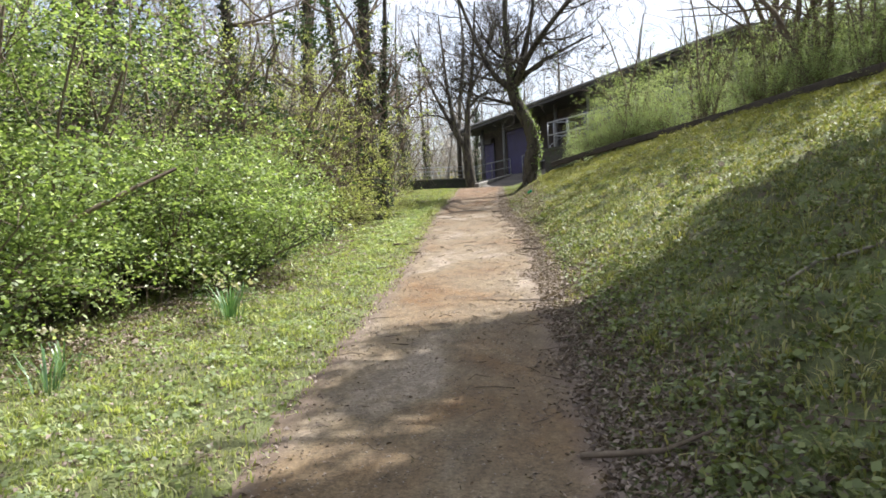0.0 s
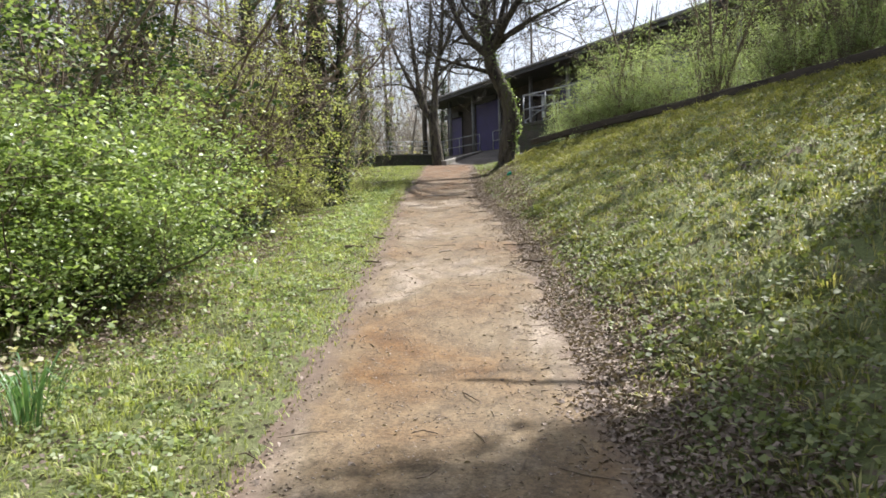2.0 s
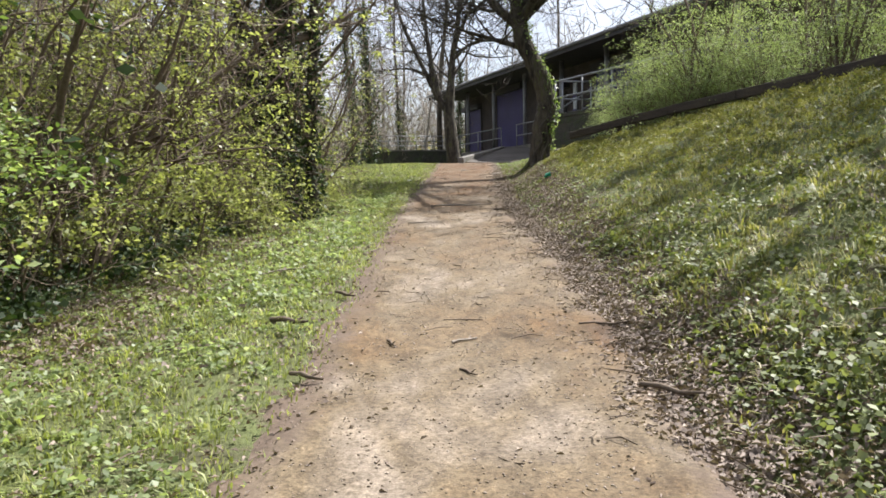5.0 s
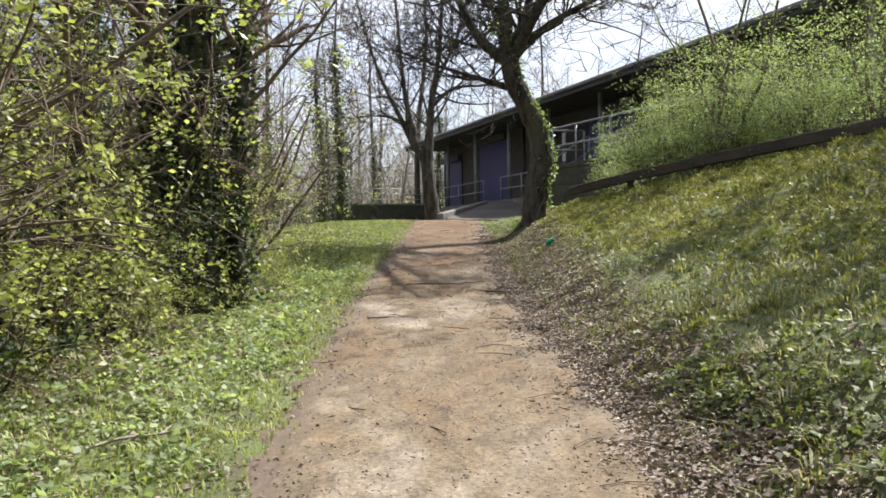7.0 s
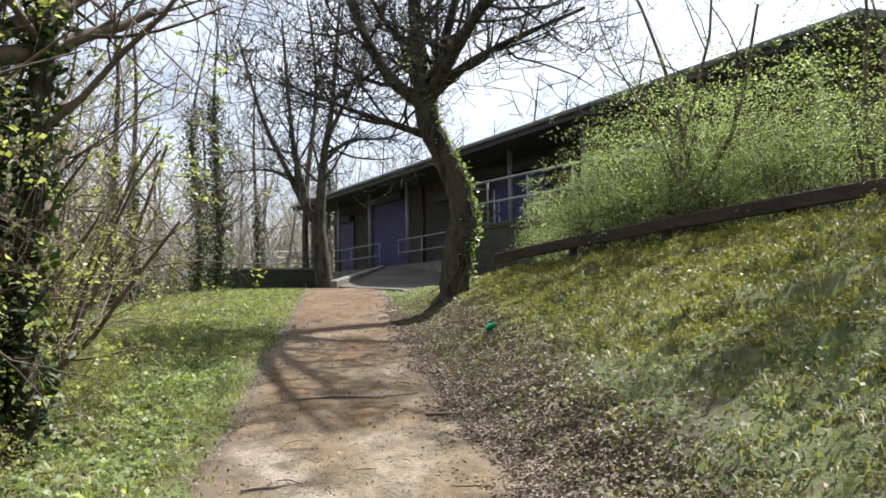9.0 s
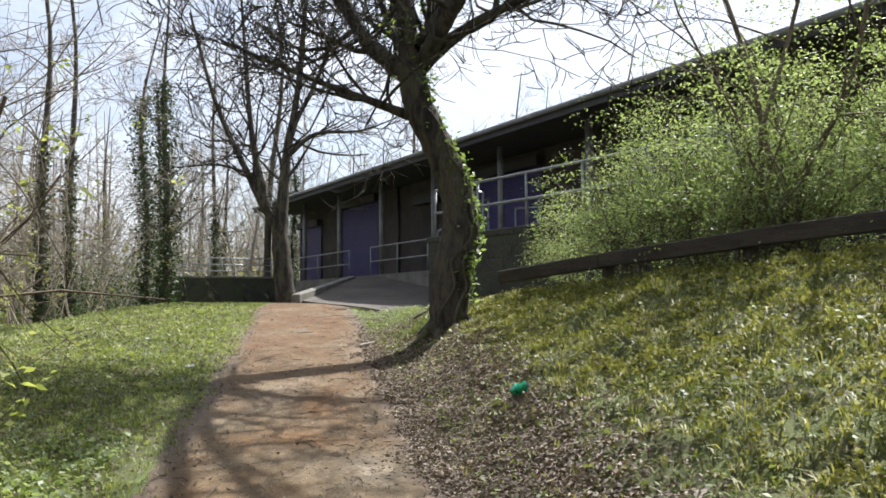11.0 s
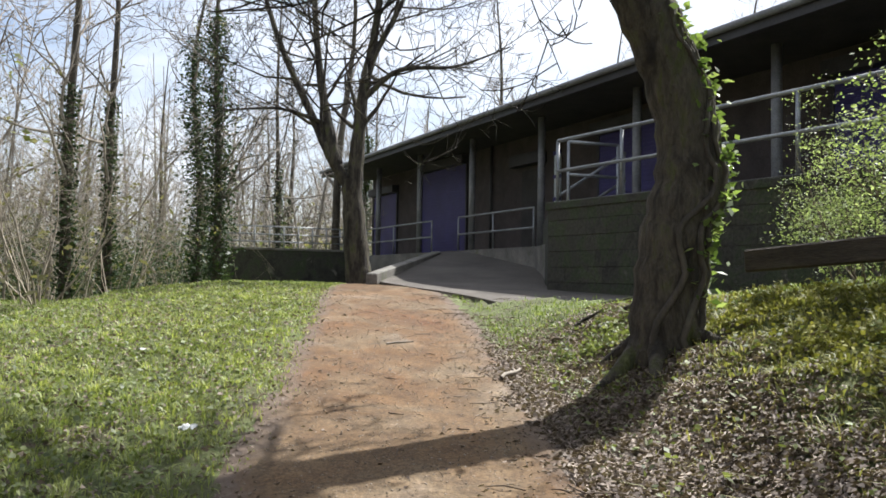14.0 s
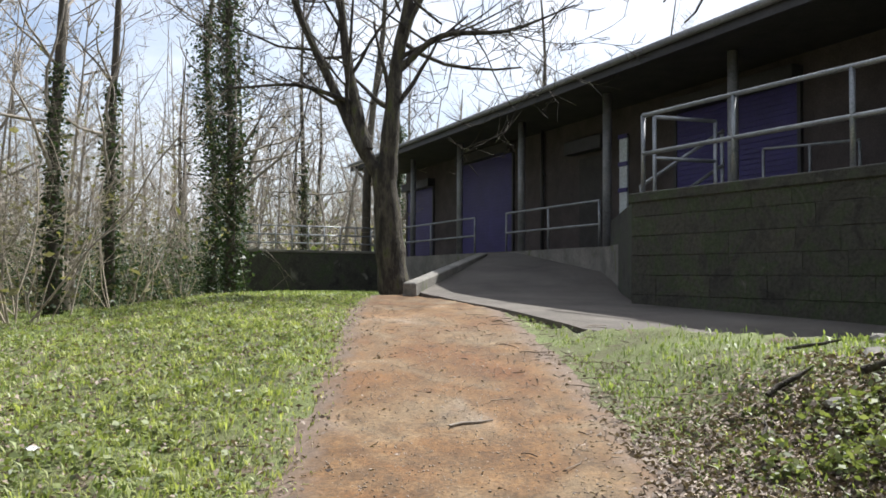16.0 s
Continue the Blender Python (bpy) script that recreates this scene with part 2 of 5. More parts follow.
M_BLUE = surface("blue_shutter_paint", [(0.3, (0.032, 0.024, 0.13)), (0.7, (0.05, 0.04, 0.20))], 1.2, 0.5, 30, 0.1, 0.002)
M_BRICK = surface("dark_brick", [(0.3, (0.05, 0.041, 0.040)), (0.7, (0.095, 0.078, 0.074))], 2.0, 0.9, 45, 0.5, 0.006)
M_DARK = surface("dark_soffit", [(0.3, (0.03, 0.028, 0.028)), (0.7, (0.06, 0.055, 0.052))], 2.0, 0.85, 30, 0.2, 0.004)


# ---- mesh tools ----
def from_arrays(name, verts, faces, material, smooth=False):
    """A mesh object from an array of corners and an array of faces, all of one size."""
    verts, faces = np.asarray(verts, dtype=np.float32), np.asarray(faces, dtype=np.int32)
    me = bpy.data.meshes.new(name)
    n, k = faces.shape
    me.vertices.add(len(verts))
    me.vertices.foreach_set("co", verts.ravel())
    me.loops.add(n * k)
    me.loops.foreach_set("vertex_index", faces.ravel())
    me.polygons.add(n)
    me.polygons.foreach_set("loop_start", np.arange(0, n * k, k, dtype=np.int32))
    if smooth:
        me.polygons.foreach_set("use_smooth", np.ones(n, dtype=bool))
    me.update(calc_edges=True)
    me.materials.append(material)
    return new(name, me)


def part(name, bm, material, parent, label=""):
    me = bpy.data.meshes.new(name)
    bmesh.ops.recalc_face_normals(bm, faces=bm.faces)
    bm.to_mesh(me)
    bm.free()
    me.materials.append(material)
    ob = new(name, me)
    ob.parent = parent
    if label:
        ob["label"] = label
    return ob


def thing(name, label, category, group="", kind="", at=(0, 0, 0)):
    ob = new(name)
    ob.location = at
    return tagged(ob, label, category, group, kind)


def under(ob, parent, label=""):
    ob.parent = parent
    if label:
        ob["label"] = label
    return ob


def bar(a, b, width, height, bevel=0.004, bm=None, up=(0, 0, 1)):
    """A bevelled bar of rectangular section from a to b."""
    own = bmesh.new()
    a, b = Vector(a), Vector(b)
    d = b - a
    x = d.normalized()
    y = Vector(up).cross(x)
    if y.length < 1e-4:
        y = Vector((0, 1, 0)).cross(x)
    y.normalize()
    z = x.cross(y)
    bmesh.ops.create_cube(own, size=1)
    m = Matrix(((x.x * d.length, y.x * width, z.x * height, (a.x + b.x) / 2), (x.y * d.length, y.y * width, z.y * height, (a.y + b.y) / 2),
                (x.z * d.length, y.z * width, z.z * height, (a.z + b.z) / 2), (0, 0, 0, 1)))
    bmesh.ops.transform(own, matrix=m, verts=own.verts)
    if bevel:
        bmesh.ops.bevel(own, geom=own.edges[:], offset=bevel, segments=1, affect="EDGES")
    return own


def rod(a, b, r, sides=10):
    own = bmesh.new()
    a, b = Vector(a), Vector(b)
    q = (b - a).to_track_quat("Z", "Y").to_matrix().to_4x4()
    bmesh.ops.create_cone(own, cap_ends=True, segments=sides, radius1=r, radius2=r, depth=(b - a).length, matrix=Matrix.Translation((a + b) / 2) @ q)
    for f in own.faces:
        f.smooth = len(f.verts) == 4
    return own


def prism(outline, z0, z1):
    """An upright block over an outline of (x, y); z1 may be a function of x and y."""
    bm = bmesh.new()
    top = z1 if callable(z1) else (lambda x, y: z1)
    lo = [bm.verts.new((x, y, z0)) for x, y in outline]
    hi = [bm.verts.new((x, y, top(x, y))) for x, y in outline]
    bm.faces.new(lo[::-1])
    bm.faces.new(hi)
    for i in range(len(lo)):
        j = (i + 1) % len(lo)
        bm.faces.new((lo[i], lo[j], hi[j], hi[i]))
    return bm


def tubes(branches):
    """Corners and quads of tapered limbs; a branch is (points, radii, sides)."""
    vs, fs, base = [], [], 0
    for pts, rad, k in branches:
        p = np.asarray(pts, dtype=float)
        t = np.gradient(p, axis=0)
        t /= np.linalg.norm(t, axis=1)[:, None] + 1e-9
        ref = np.array((0.31, 0.94, 0.13)) if abs(t[0][2]) > 0.5 else np.array((0.1, 0.05, 1.0))
        u = np.cross(t, ref)
        u /= np.linalg.norm(u, axis=1)[:, None] + 1e-9
        w = np.cross(t, u)
        ang = np.arange(k) * (2 * math.pi / k)
        ring = p[:, None] + np.asarray(rad)[:, None, None] * (np.cos(ang)[None, :, None] * u[:, None] + np.sin(ang)[None, :, None] * w[:, None])
        vs.append(ring.reshape(-1, 3))
        n = len(p)
        i = np.arange(n - 1)[:, None] * k + base
        j = np.arange(k)[None, :]
        j2 = (j + 1) % k
        fs.append(np.stack((i + j, i + j2, i + k + j2, i + k + j), -1).reshape(-1, 4))
        base += n * k
    return np.concatenate(vs), np.concatenate(fs)


def leaves(rng, centres, size, tilt=1.0, ratio=0.55, fold=0.25):
    """Corners and quads of small pointed leaves at the centres, turned at random; tilt 0 lies flat."""
    n = len(centres)
    a = rng.uniform(0, 2 * math.pi, n)
    nz = rng.normal(0, tilt, (n, 3))
    nz[:, 2] += 1.0
    nz /= np.linalg.norm(nz, axis=1)[:, None]
    u = np.stack((np.cos(a), np.sin(a), np.zeros(n)), -1)
    u -= nz * np.sum(u * nz, 1)[:, None]
    u /= np.linalg.norm(u, axis=1)[:, None] + 1e-9
    w = np.cross(nz, u)
    s = (size * rng.uniform(0.55, 1.3, n))[:, None]
    c = np.asarray(centres)
    v = np.stack((c - u * s * 0.5, c + w * s * 0.5 * ratio + nz * s * fold * 0.3, c + u * s * 0.5, c - w * s * 0.5 * ratio + nz * s * fold * 0.3), 1).reshape(-1, 3)
    return v, np.arange(4 * n).reshape(-1, 4)


def grow(rng, start, way, length, radius, depth, out, tips, spread=0.75, up=0.12, kids=(3, 5), wobble=0.16, steps=5, keep=0.62, thin=0.5, rmin=0.0022):
    """A branch and, by chance, its side branches, down to twigs. Twig points are kept in tips."""
    p, d = np.array(start, dtype=float), np.array(way, dtype=float)
    d /= np.linalg.norm(d)
    pts = [p.copy()]
    for i in range(steps):
        d = d + rng.normal(0, wobble, 3) + np.array((0, 0, up))
        d /= np.linalg.norm(d)
        p = p + d * length / steps
        pts.append(p.copy())
    pts = np.array(pts)
    rad = np.linspace(radius, max(radius * 0.35, rmin * 0.7), steps + 1)
    out.append((pts, rad, 8 if radius > 0.07 else (5 if radius > 0.02 else 3)))
    if depth == 0:
        tips.append(pts[steps // 2:])
        return
    for _ in range(rng.integers(kids[0], kids[1] + 1)):
        f = rng.uniform(0.3, 1.0)
        i = min(int(f * steps), steps - 1)
        q = pts[i] + (pts[i + 1] - pts[i]) * (f * steps - i)
        side = rng.normal(0, 1, 3)
        nd = (pts[i + 1] - pts[i]) / (length / steps) * (1 - spread * 0.55) + side / np.linalg.norm(side) * spread
        grow(rng, q, nd, length * keep * rng.uniform(0.65, 1.15), max(np.interp(f * steps, np.arange(steps + 1), rad) * thin * rng.uniform(0.8, 1.2), rmin),
             depth - 1, out, tips, spread, up, kids, wobble, max(3, steps - 1), keep, thin, rmin)


# ---- ground form ----
PATH_Y = (-12, 0, 3, 5.5, 10.8, 14.2, 18.4, 21.5, 25.2, 29, 33.4, 37)
PATH_L = (-0.9, -1.1, -1.2, -1.4, -1.73, -1.98, -2.35, -2.54, -2.66, -2.84, -3.2, -3.2)
PATH_R = (0.5, 0.35, 0.3, 0.18, 0.0, -0.2, -0.7, -0.85, -1.06, -1.15, -1.4, -1.4)
RISE_Y = (-60, -10, 0, 4.45, 7.67, 12.57, 16.4, 19.7, 22, 25.4, 28, 31.5, 36, 42, 60, 400)
RISE_Z = (-3, -0.6, -0.02, 0.31, 0.44, 0.82, 1.14, 1.36, 1.54, 1.88, 2.13, 2.40, 2.55, 2.45, 2.2, 2.2)


def smooth_interp(y, ys, zs):
    return sum(np.interp(np.asarray(y) + o, ys, zs) for o in (-1.2, -0.6, 0, 0.6, 1.2)) / 5


def fence_x(y):
    return 1.2 - 0.5 * (np.asarray(y) - 25)


def wavy(x, y, f, seed):
    x, y = np.asarray(x), np.asarray(y)
    return (np.sin(x * f * 1.3 + seed) * np.cos(y * f * 0.9 + 1.7 * seed) + 0.6 * np.sin((x + y) * f * 2.1 + 2.3 * seed) + 0.4 * np.cos((x - 0.7 * y) * f * 3.7 + seed)) / 2


def ground_z(x, y, rough=1.0):
    x, y = np.asarray(x, dtype=float), np.asarray(y, dtype=float)
    z = smooth_interp(y, RISE_Y, RISE_Z)
    toe = smooth_interp(y, PATH_Y, PATH_R) + np.interp(y, (0, 14, 24), (0.05, 0.0, 0.25))
    d = np.maximum(x - toe, 0)
    df = np.maximum(np.minimum(fence_x(y), 9.5) - toe, 0.3)
    dd = np.minimum(d, df)
    h = 0.42 * dd - 0.0095 * dd * dd + 0.12 * np.maximum(d - df, 0).clip(0, 12)
    h = h - 0.05 * np.exp(-((d - 0.25) / 0.25) ** 2)
    cap = np.interp(y, (24.5, 26.5, 28.5, 31, 60), (9, 0.85, 0.30, 0.06, 0.0))
    h = np.where(y > 24.5, np.minimum(h, cap), h)
    left = smooth_interp(y, PATH_Y, PATH_L)
    e = np.maximum(left - 1.9 - x, 0)
    z = z + h - np.minimum(0.10 * e * e, 0.55 + 0.04 * e) * np.interp(y, (0, 14, 22, 30), (1, 0.75, 0.5, 0.65)).clip(0, 1)
    pave = np.interp(y, (26.6, 28.4, 30.5, 33, 35.8, 40.3, 42.2), (2.6, 0.95, -0.75, -1.35, -2.42, -1.15, -0.75))
    z = z - np.where((y > 26.6) & (y < 42.2) & (x < 6), np.clip((x - pave) * 1.5, 0, 0.16), 0)
    off = np.clip(np.minimum(np.abs(x - left), np.abs(x - toe)) * 2, 0.2, 1)
    inside = (x > left) & (x < toe)
    hum = np.clip(d - 0.4, 0, 1) * np.clip((df - d) * 2, 0.3, 1) * np.where(y < 27, 1, 0.3)
    z = z + rough * 0.10 * hum * (0.8 * wavy(x, y, 3.6, 8.0) + 0.7 * wavy(y, x, 7.1, 3.0) + 0.55 * wavy(x + 0.3 * y, y - 0.2 * x, 11.5, 5.0))
    return z + rough * np.where(inside, 0.008, 0.035 * off) * wavy(x, y, 2.2, 1.0) + rough * np.where(inside, 0.004, 0.015) * wavy(x, y, 7.0, 4.0)


def axis(lo, a, b, hi, step):
    near = np.arange(a, b, step)
    out_l = a - np.geomspace(step, a - lo, 26)[::-1]
    out_r = b + np.geomspace(step, hi - b, 26)
    return np.concatenate((out_l, near, out_r))


gx, gy = axis(-420, -8, 11, 420, 0.14), axis(-420, -3, 40, 700, 0.14)
XX, YY = np.meshgrid(gx, gy)
ZZ = ground_z(XX, YY)
nx, ny = len(gx), len(gy)
ii = (np.arange(ny - 1)[:, None] * nx + np.arange(nx - 1)[None, :]).reshape(-1)
ground = from_arrays("ground", np.stack((XX, YY, ZZ), -1).reshape(-1, 3), np.stack((ii, ii + 1, ii + nx + 1, ii + nx), -1), M_SOIL, True)
tagged(ground, "grassy earth slope with bare soil patches", "ground", kind="structure")

# the trodden path: a low crown whose ragged edges sink into the turf
rngp = np.random.default_rng(3)
py = np.arange(-12, 36.4, 0.09)
us = np.linspace(-0.12, 1.12, 34)
pl, pr = smooth_interp(py, PATH_Y, PATH_L), smooth_interp(py, PATH_Y, PATH_R)
PX = pl[:, None] + (pr - pl)[:, None] * us[None, :]
PY = np.repeat(py[:, None], len(us), 1)
edge = np.minimum(us, 1 - us)[None, :] * 1.7
PZ = ground_z(PX, PY) + np.clip(edge * 0.16, -0.06, 0.022) + 0.010 * wavy(PX, PY, 3.1, 2.0) * (edge < 0.25) + 0.006 * wavy(PX, PY, 13.0, 6.0) * (edge < 0.2) + 0.004 * wavy(PX, PY, 11, 3) + 0.004
n = len(us)
ii = (np.arange(len(py) - 1)[:, None] * n + np.arange(n - 1)[None, :]).reshape(-1)
path_ob = from_arrays("path", np.stack((PX, PY, PZ), -1).reshape(-1, 3), np.stack((ii, ii + 1, ii + n + 1, ii + n), -1), M_PATH, True)
wear = path_ob.data.attributes.new("wear", "FLOAT", "POINT")
wear.data.foreach_set("value", np.repeat(np.clip(edge * 1.9, 0, 1), len(py), 0).ravel().astype(np.float32))
tagged(path_ob, "trodden ochre earth path with pale gravel patches", "path", kind="structure")


# ---- building ----
U = Vector((-0.4147, 0.910, 0))
N = Vector((0.910, 0.4147, 0))
EDGE = Vector((1.02, 38.0, 0))
FLOOR_Z, EAVE_Z = 3.42, 6.52


def on(s, q, z):
    """A place s metres along the veranda from its edge mark (away from the walk), q metres in from the edge, at height z."""
    p = EDGE + U * s + N * q
    return Vector((p.x, p.y, z))


def flat(*sq):
    return [tuple(on(s, q, 0)[:2]) for s, q in sq]


building = thing("pavilion", "low dark brick pavilion with veranda and blue roller shutters", "building")
S0, S1 = -13.5, 13.7
WALL_Q = 1.5
part("veranda_floor", prism(flat((-7.0, 0), (S1, 0), (S1, WALL_Q), (-7.0, WALL_Q)), 2.0, FLOOR_Z), M_CONC, building, "raised concrete veranda deck")
front = part("front_wall", prism(flat((S0, WALL_Q), (S1, WALL_Q), (S1, WALL_Q + 0.3), (S0, WALL_Q + 0.3)), 2.0, 6.6), M_BRICK, building, "dark brown brick wall")
part("end_wall", prism(flat((S1 - 0.3, WALL_Q + 0.303), (S1, WALL_Q + 0.303), (S1, 9), (S1 - 0.3, 9)), 2.0, 6.6), M_BRICK, building)
part("back_wall", prism(flat((S0, 9.003), (S1, 9.003), (S1, 9.3), (S0, 9.3)), 2.0, 6.6), M_BRICK, building)


def roof_mesh():
    bm = bmesh.new()
    ring = []
    prof = ((-0.45, EAVE_Z), (-0.45, EAVE_Z + 0.10), (5.0, EAVE_Z + 0.75), (10.0, EAVE_Z + 0.2), (10.0, EAVE_Z + 0.1), (5.0, EAVE_Z + 0.62), (-0.2, EAVE_Z))
    for s in (S0 - 0.5, S1 + 0.15):
        ring.append([bm.verts.new(on(s, q, z)) for q, z in prof])
    k = len(prof)
    for i in range(k):
        bm.faces.new((ring[0][i], ring[0][(i + 1) % k], ring[1][(i + 1) % k], ring[1][i]))
    bm.faces.new(ring[0])
    bm.faces.new(ring[1][::-1])
    return bm


part("roof", roof_mesh(), M_ROOF, building, "shallow grey sheet roof")
part("fascia", bar(on(S0 - 0.5, -0.47, EAVE_Z - 0.02), on(S1 + 0.15, -0.47, EAVE_Z - 0.02), 0.04, 0.24), M_FASCIA, building, "dark fascia board")
part("gutter", rod(on(S0 - 0.5, -0.54, EAVE_Z + 0.05), on(S1 + 0.15, -0.54, EAVE_Z + 0.05), 0.06), M_POST, building, "grey half-round gutter")
part("soffit", prism(flat((S0 - 0.4, -0.42), (S1 + 0.1, -0.42), (S1 + 0.1, WALL_Q), (S0 - 0.4, WALL_Q)), EAVE_Z - 0.10, EAVE_Z - 0.04), M_DARK, building, "dark soffit boarding")
POSTS = [0.60 + 3.28 * k for k in range(-4, 5)]
for s in POSTS:
    part("post", rod(on(s, 0.42, FLOOR_Z - 0.02), on(s, 0.42, EAVE_Z - 0.1), 0.085, 14), M_POST, building)


def shutter(s, width, height):
    """A ribbed roller shutter in its frame, proud of the front wall."""
    q = WALL_Q - 0.02
    sh = part("shutter", bar(on(s - width / 2, q, FLOOR_Z + height / 2), on(s + width / 2, q, FLOOR_Z + height / 2), 0.03, height, 0.003), M_BLUE, building, "blue painted roller shutter")
    h = 0.0
    while h < height - 0.08:
        z = FLOOR_Z + h + 0.05
        under(part("slat", bar(on(s - width / 2, q - 0.022, z), on(s + width / 2, q - 0.022, z), 0.014, 0.075, 0.005), M_BLUE, sh), sh)
        h += 0.09
    for e in (-1, 1):
        part("shutter_guide", bar(on(s + e * (width / 2 + 0.04), q - 0.01, FLOOR_Z), on(s + e * (width / 2 + 0.04), q - 0.01, FLOOR_Z + height), 0.07, 0.07, 0.004, up=tuple(N)), M_FASCIA, building)
    part("shutter_box", bar(on(s - width / 2 - 0.1, q - 0.12, FLOOR_Z + height + 0.13), on(s + width / 2 + 0.1, q - 0.12, FLOOR_Z + height + 0.13), 0.26, 0.26, 0.01), M_FASCIA, building)


for s, w, h in ((12.35, 2.1, 2.3), (7.65, 3.0, 2.7), (-1.6, 2.8, 2.55), (-7.6, 2.8, 2.55)):
    shutter(s, w, h)
part("door", bar(on(2.15, WALL_Q - 0.03, FLOOR_Z + 1.05), on(3.05, WALL_Q - 0.03, FLOOR_Z + 1.05), 0.05, 2.1, 0.006), M_DARK, building, "dark closed door")
part("door_box", bar(on(1.95, WALL_Q - 0.14, FLOOR_Z + 2.36), on(3.35, WALL_Q - 0.14, FLOOR_Z + 2.36), 0.27, 0.3, 0.01), M_FASCIA, building)
# bright strip of light by the door, painted as a pale barred panel
M_BRIGHT_STRIP = surface("bright_strip_paint", [(0.3, (0.45, 0.5, 0.55)), (0.7, (0.65, 0.7, 0.74))], 2.0, 0.15, 30, 0.05, 0.001)
sidelight = part("sidelight", bar(on(1.32, WALL_Q - 0.03, FLOOR_Z + 1.3), on(1.58, WALL_Q - 0.03, FLOOR_Z + 1.3), 0.04, 2.2, 0.004), M_BRIGHT_STRIP, building, "narrow pale panel standing in for a bright strip of light")
for zz in (0.25, 0.7, 1.25, 1.8, 2.38):
    part("glazing_bar", bar(on(1.30, WALL_Q - 0.06, FLOOR_Z + zz), on(1.60, WALL_Q - 0.06, FLOOR_Z + zz), 0.03, 0.09, 0.004), M_BLUE, sidelight)
part("drainpipe", rod(on(4.6, WALL_Q - 0.08, FLOOR_Z), on(4.6, WALL_Q - 0.08, EAVE_Z - 0.1), 0.045), M_FASCIA, building)


def railing(name, a, b, z0, z1, rails, count, label, r=0.024, group=""):
    """Round posts from z0 and round rails at the heights given, from a to b."""
    ob = thing(name, label, "railing", group)
    a, b = Vector(a), Vector(b)
    for i in range(count):
        p = a.lerp(b, i / (count - 1))
        part("post", rod((p.x, p.y, z0), (p.x, p.y, z1), r), M_METAL, ob)
    for z in rails:
        part("rail", rod((a.x, a.y, z), (b.x, b.y, z), r), M_METAL, ob)
    return ob


railing("veranda_railing", on(3.95, 0.06, 0), on(0.35, 0.06, 0), FLOOR_Z, 4.30, (4.30, 3.85), 3, "grey tubular steel railing on the veranda edge", group="veranda railings")
railing("veranda_railing", on(S1, 0.06, 0), on(5.55, 0.06, 0), FLOOR_Z, 4.30, (4.30, 3.85), 4, "grey tubular steel railing on the veranda edge", group="veranda railings")

# terrace with its stone-faced front wall
C0 = Vector((0.52, 34.0, 0))
terrace = thing("terrace_wall", "dark mossy concrete terrace wall with worn coping", "retaining wall")
TD = Vector((0.50, -0.866, 0))
TN = Vector((0.866, 0.50, 0))
def tp(s, q, z=0.0):
    p = C0 + TD * s + TN * q
    return Vector((p.x, p.y, z))


part("wall", prism([tuple(tp(s, q)[:2]) for s, q in ((0, 0), (9, 0), (9, 0.3), (0, 0.3))], 2.0, 3.90), M_OLDWALL, terrace)
WALL_OB = [o for o in terrace.children if o.name.split(".")[0] == "wall"][0]
rb = random.Random(8)
shapes = []
for w in (0.36, 0.44, 0.52):
    bm = bmesh.new()
    bmesh.ops.create_cube(bm, size=1)
    bmesh.ops.transform(bm, matrix=Matrix.Diagonal((w, 0.06, 0.256, 1)), verts=bm.verts)
    bmesh.ops.bevel(bm, geom=bm.edges[:], offset=0.004, segments=1, affect="EDGES")
    for v in bm.verts:
        v.co += Vector((rb.uniform(-0.006, 0.006), rb.uniform(-0.007, 0.007), rb.uniform(-0.005, 0.005)))
    me = bpy.data.meshes.new("block")
    bm.to_mesh(me)
    bm.free()
    me.materials.append(M_BLOCK)
    shapes.append((w, me))
for row in range(6):
    s = 0.02
    while s < 7.6:
        w, me = rb.choice(shapes)
        ob = new("block", me)
        p = tp(s + w / 2, -0.012 + rb.uniform(-0.004, 0.004), 2.40 + row * 0.258 + 0.09)
        ob.matrix_world = Matrix.Translation(p) @ Matrix.Rotation(math.atan2(TD.y, TD.x), 4, "Z")
        ob.parent = WALL_OB
        s += w + 0.001
part("coping", bar(tp(-0.03, 0.13, 3.905), tp(9, 0.13, 3.905), 0.40, 0.13, 0.014), M_OLDWALL, terrace, "dark mossy coping")
# thin layer, paler than the coping beneath it
part("coping_lip", bar(tp(-0.02, 0.16, 3.976), tp(9, 0.16, 3.976), 0.33, 0.012, 0.004), M_CONC, terrace, "thin pale top layer of the coping")
part("side_wall", bar(Vector((C0.x + 0.2, C0.y + 0.2, 2.95)), Vector((1.25, 38.2, 2.95)), 0.28, 1.9, 0.01), M_OLDWALL, terrace)
part("deck", prism([tuple(tp(0.1, 0.31)[:2]), tuple(tp(9, 0.31)[:2]), tuple(on(-7.01, WALL_Q, 0)[:2]), tuple(on(-7.01, 0, 0)[:2]), tuple(on(0.2, -0.01, 0)[:2])], 2.2, 3.40), M_CONC, terrace)
railing("terrace_railing", tp(0.05, 0.14), tp(7.55, 0.14), 3.98, 5.04, (5.04, 4.52), 6, "grey tubular steel railing along the terrace coping", 0.03, "terrace railings")
railing("terrace_railing", (0.92, 34.4, 0), (1.87, 34.68, 0), 3.4, 5.1, (5.1, 4.52), 2, "grey tubular steel railing across the terrace end", 0.028, "terrace railings")
slant = thing("ramp_handrail", "sloping grey tubular steel handrail on the terrace ramp", "handrail")
part("rail", rod((0.72, 34.42, 4.12), (2.05, 34.86, 5.0), 0.026), M_METAL, slant)
part("rail", rod((0.72, 34.42, 3.62), (2.05, 34.86, 4.5), 0.026), M_METAL, slant)
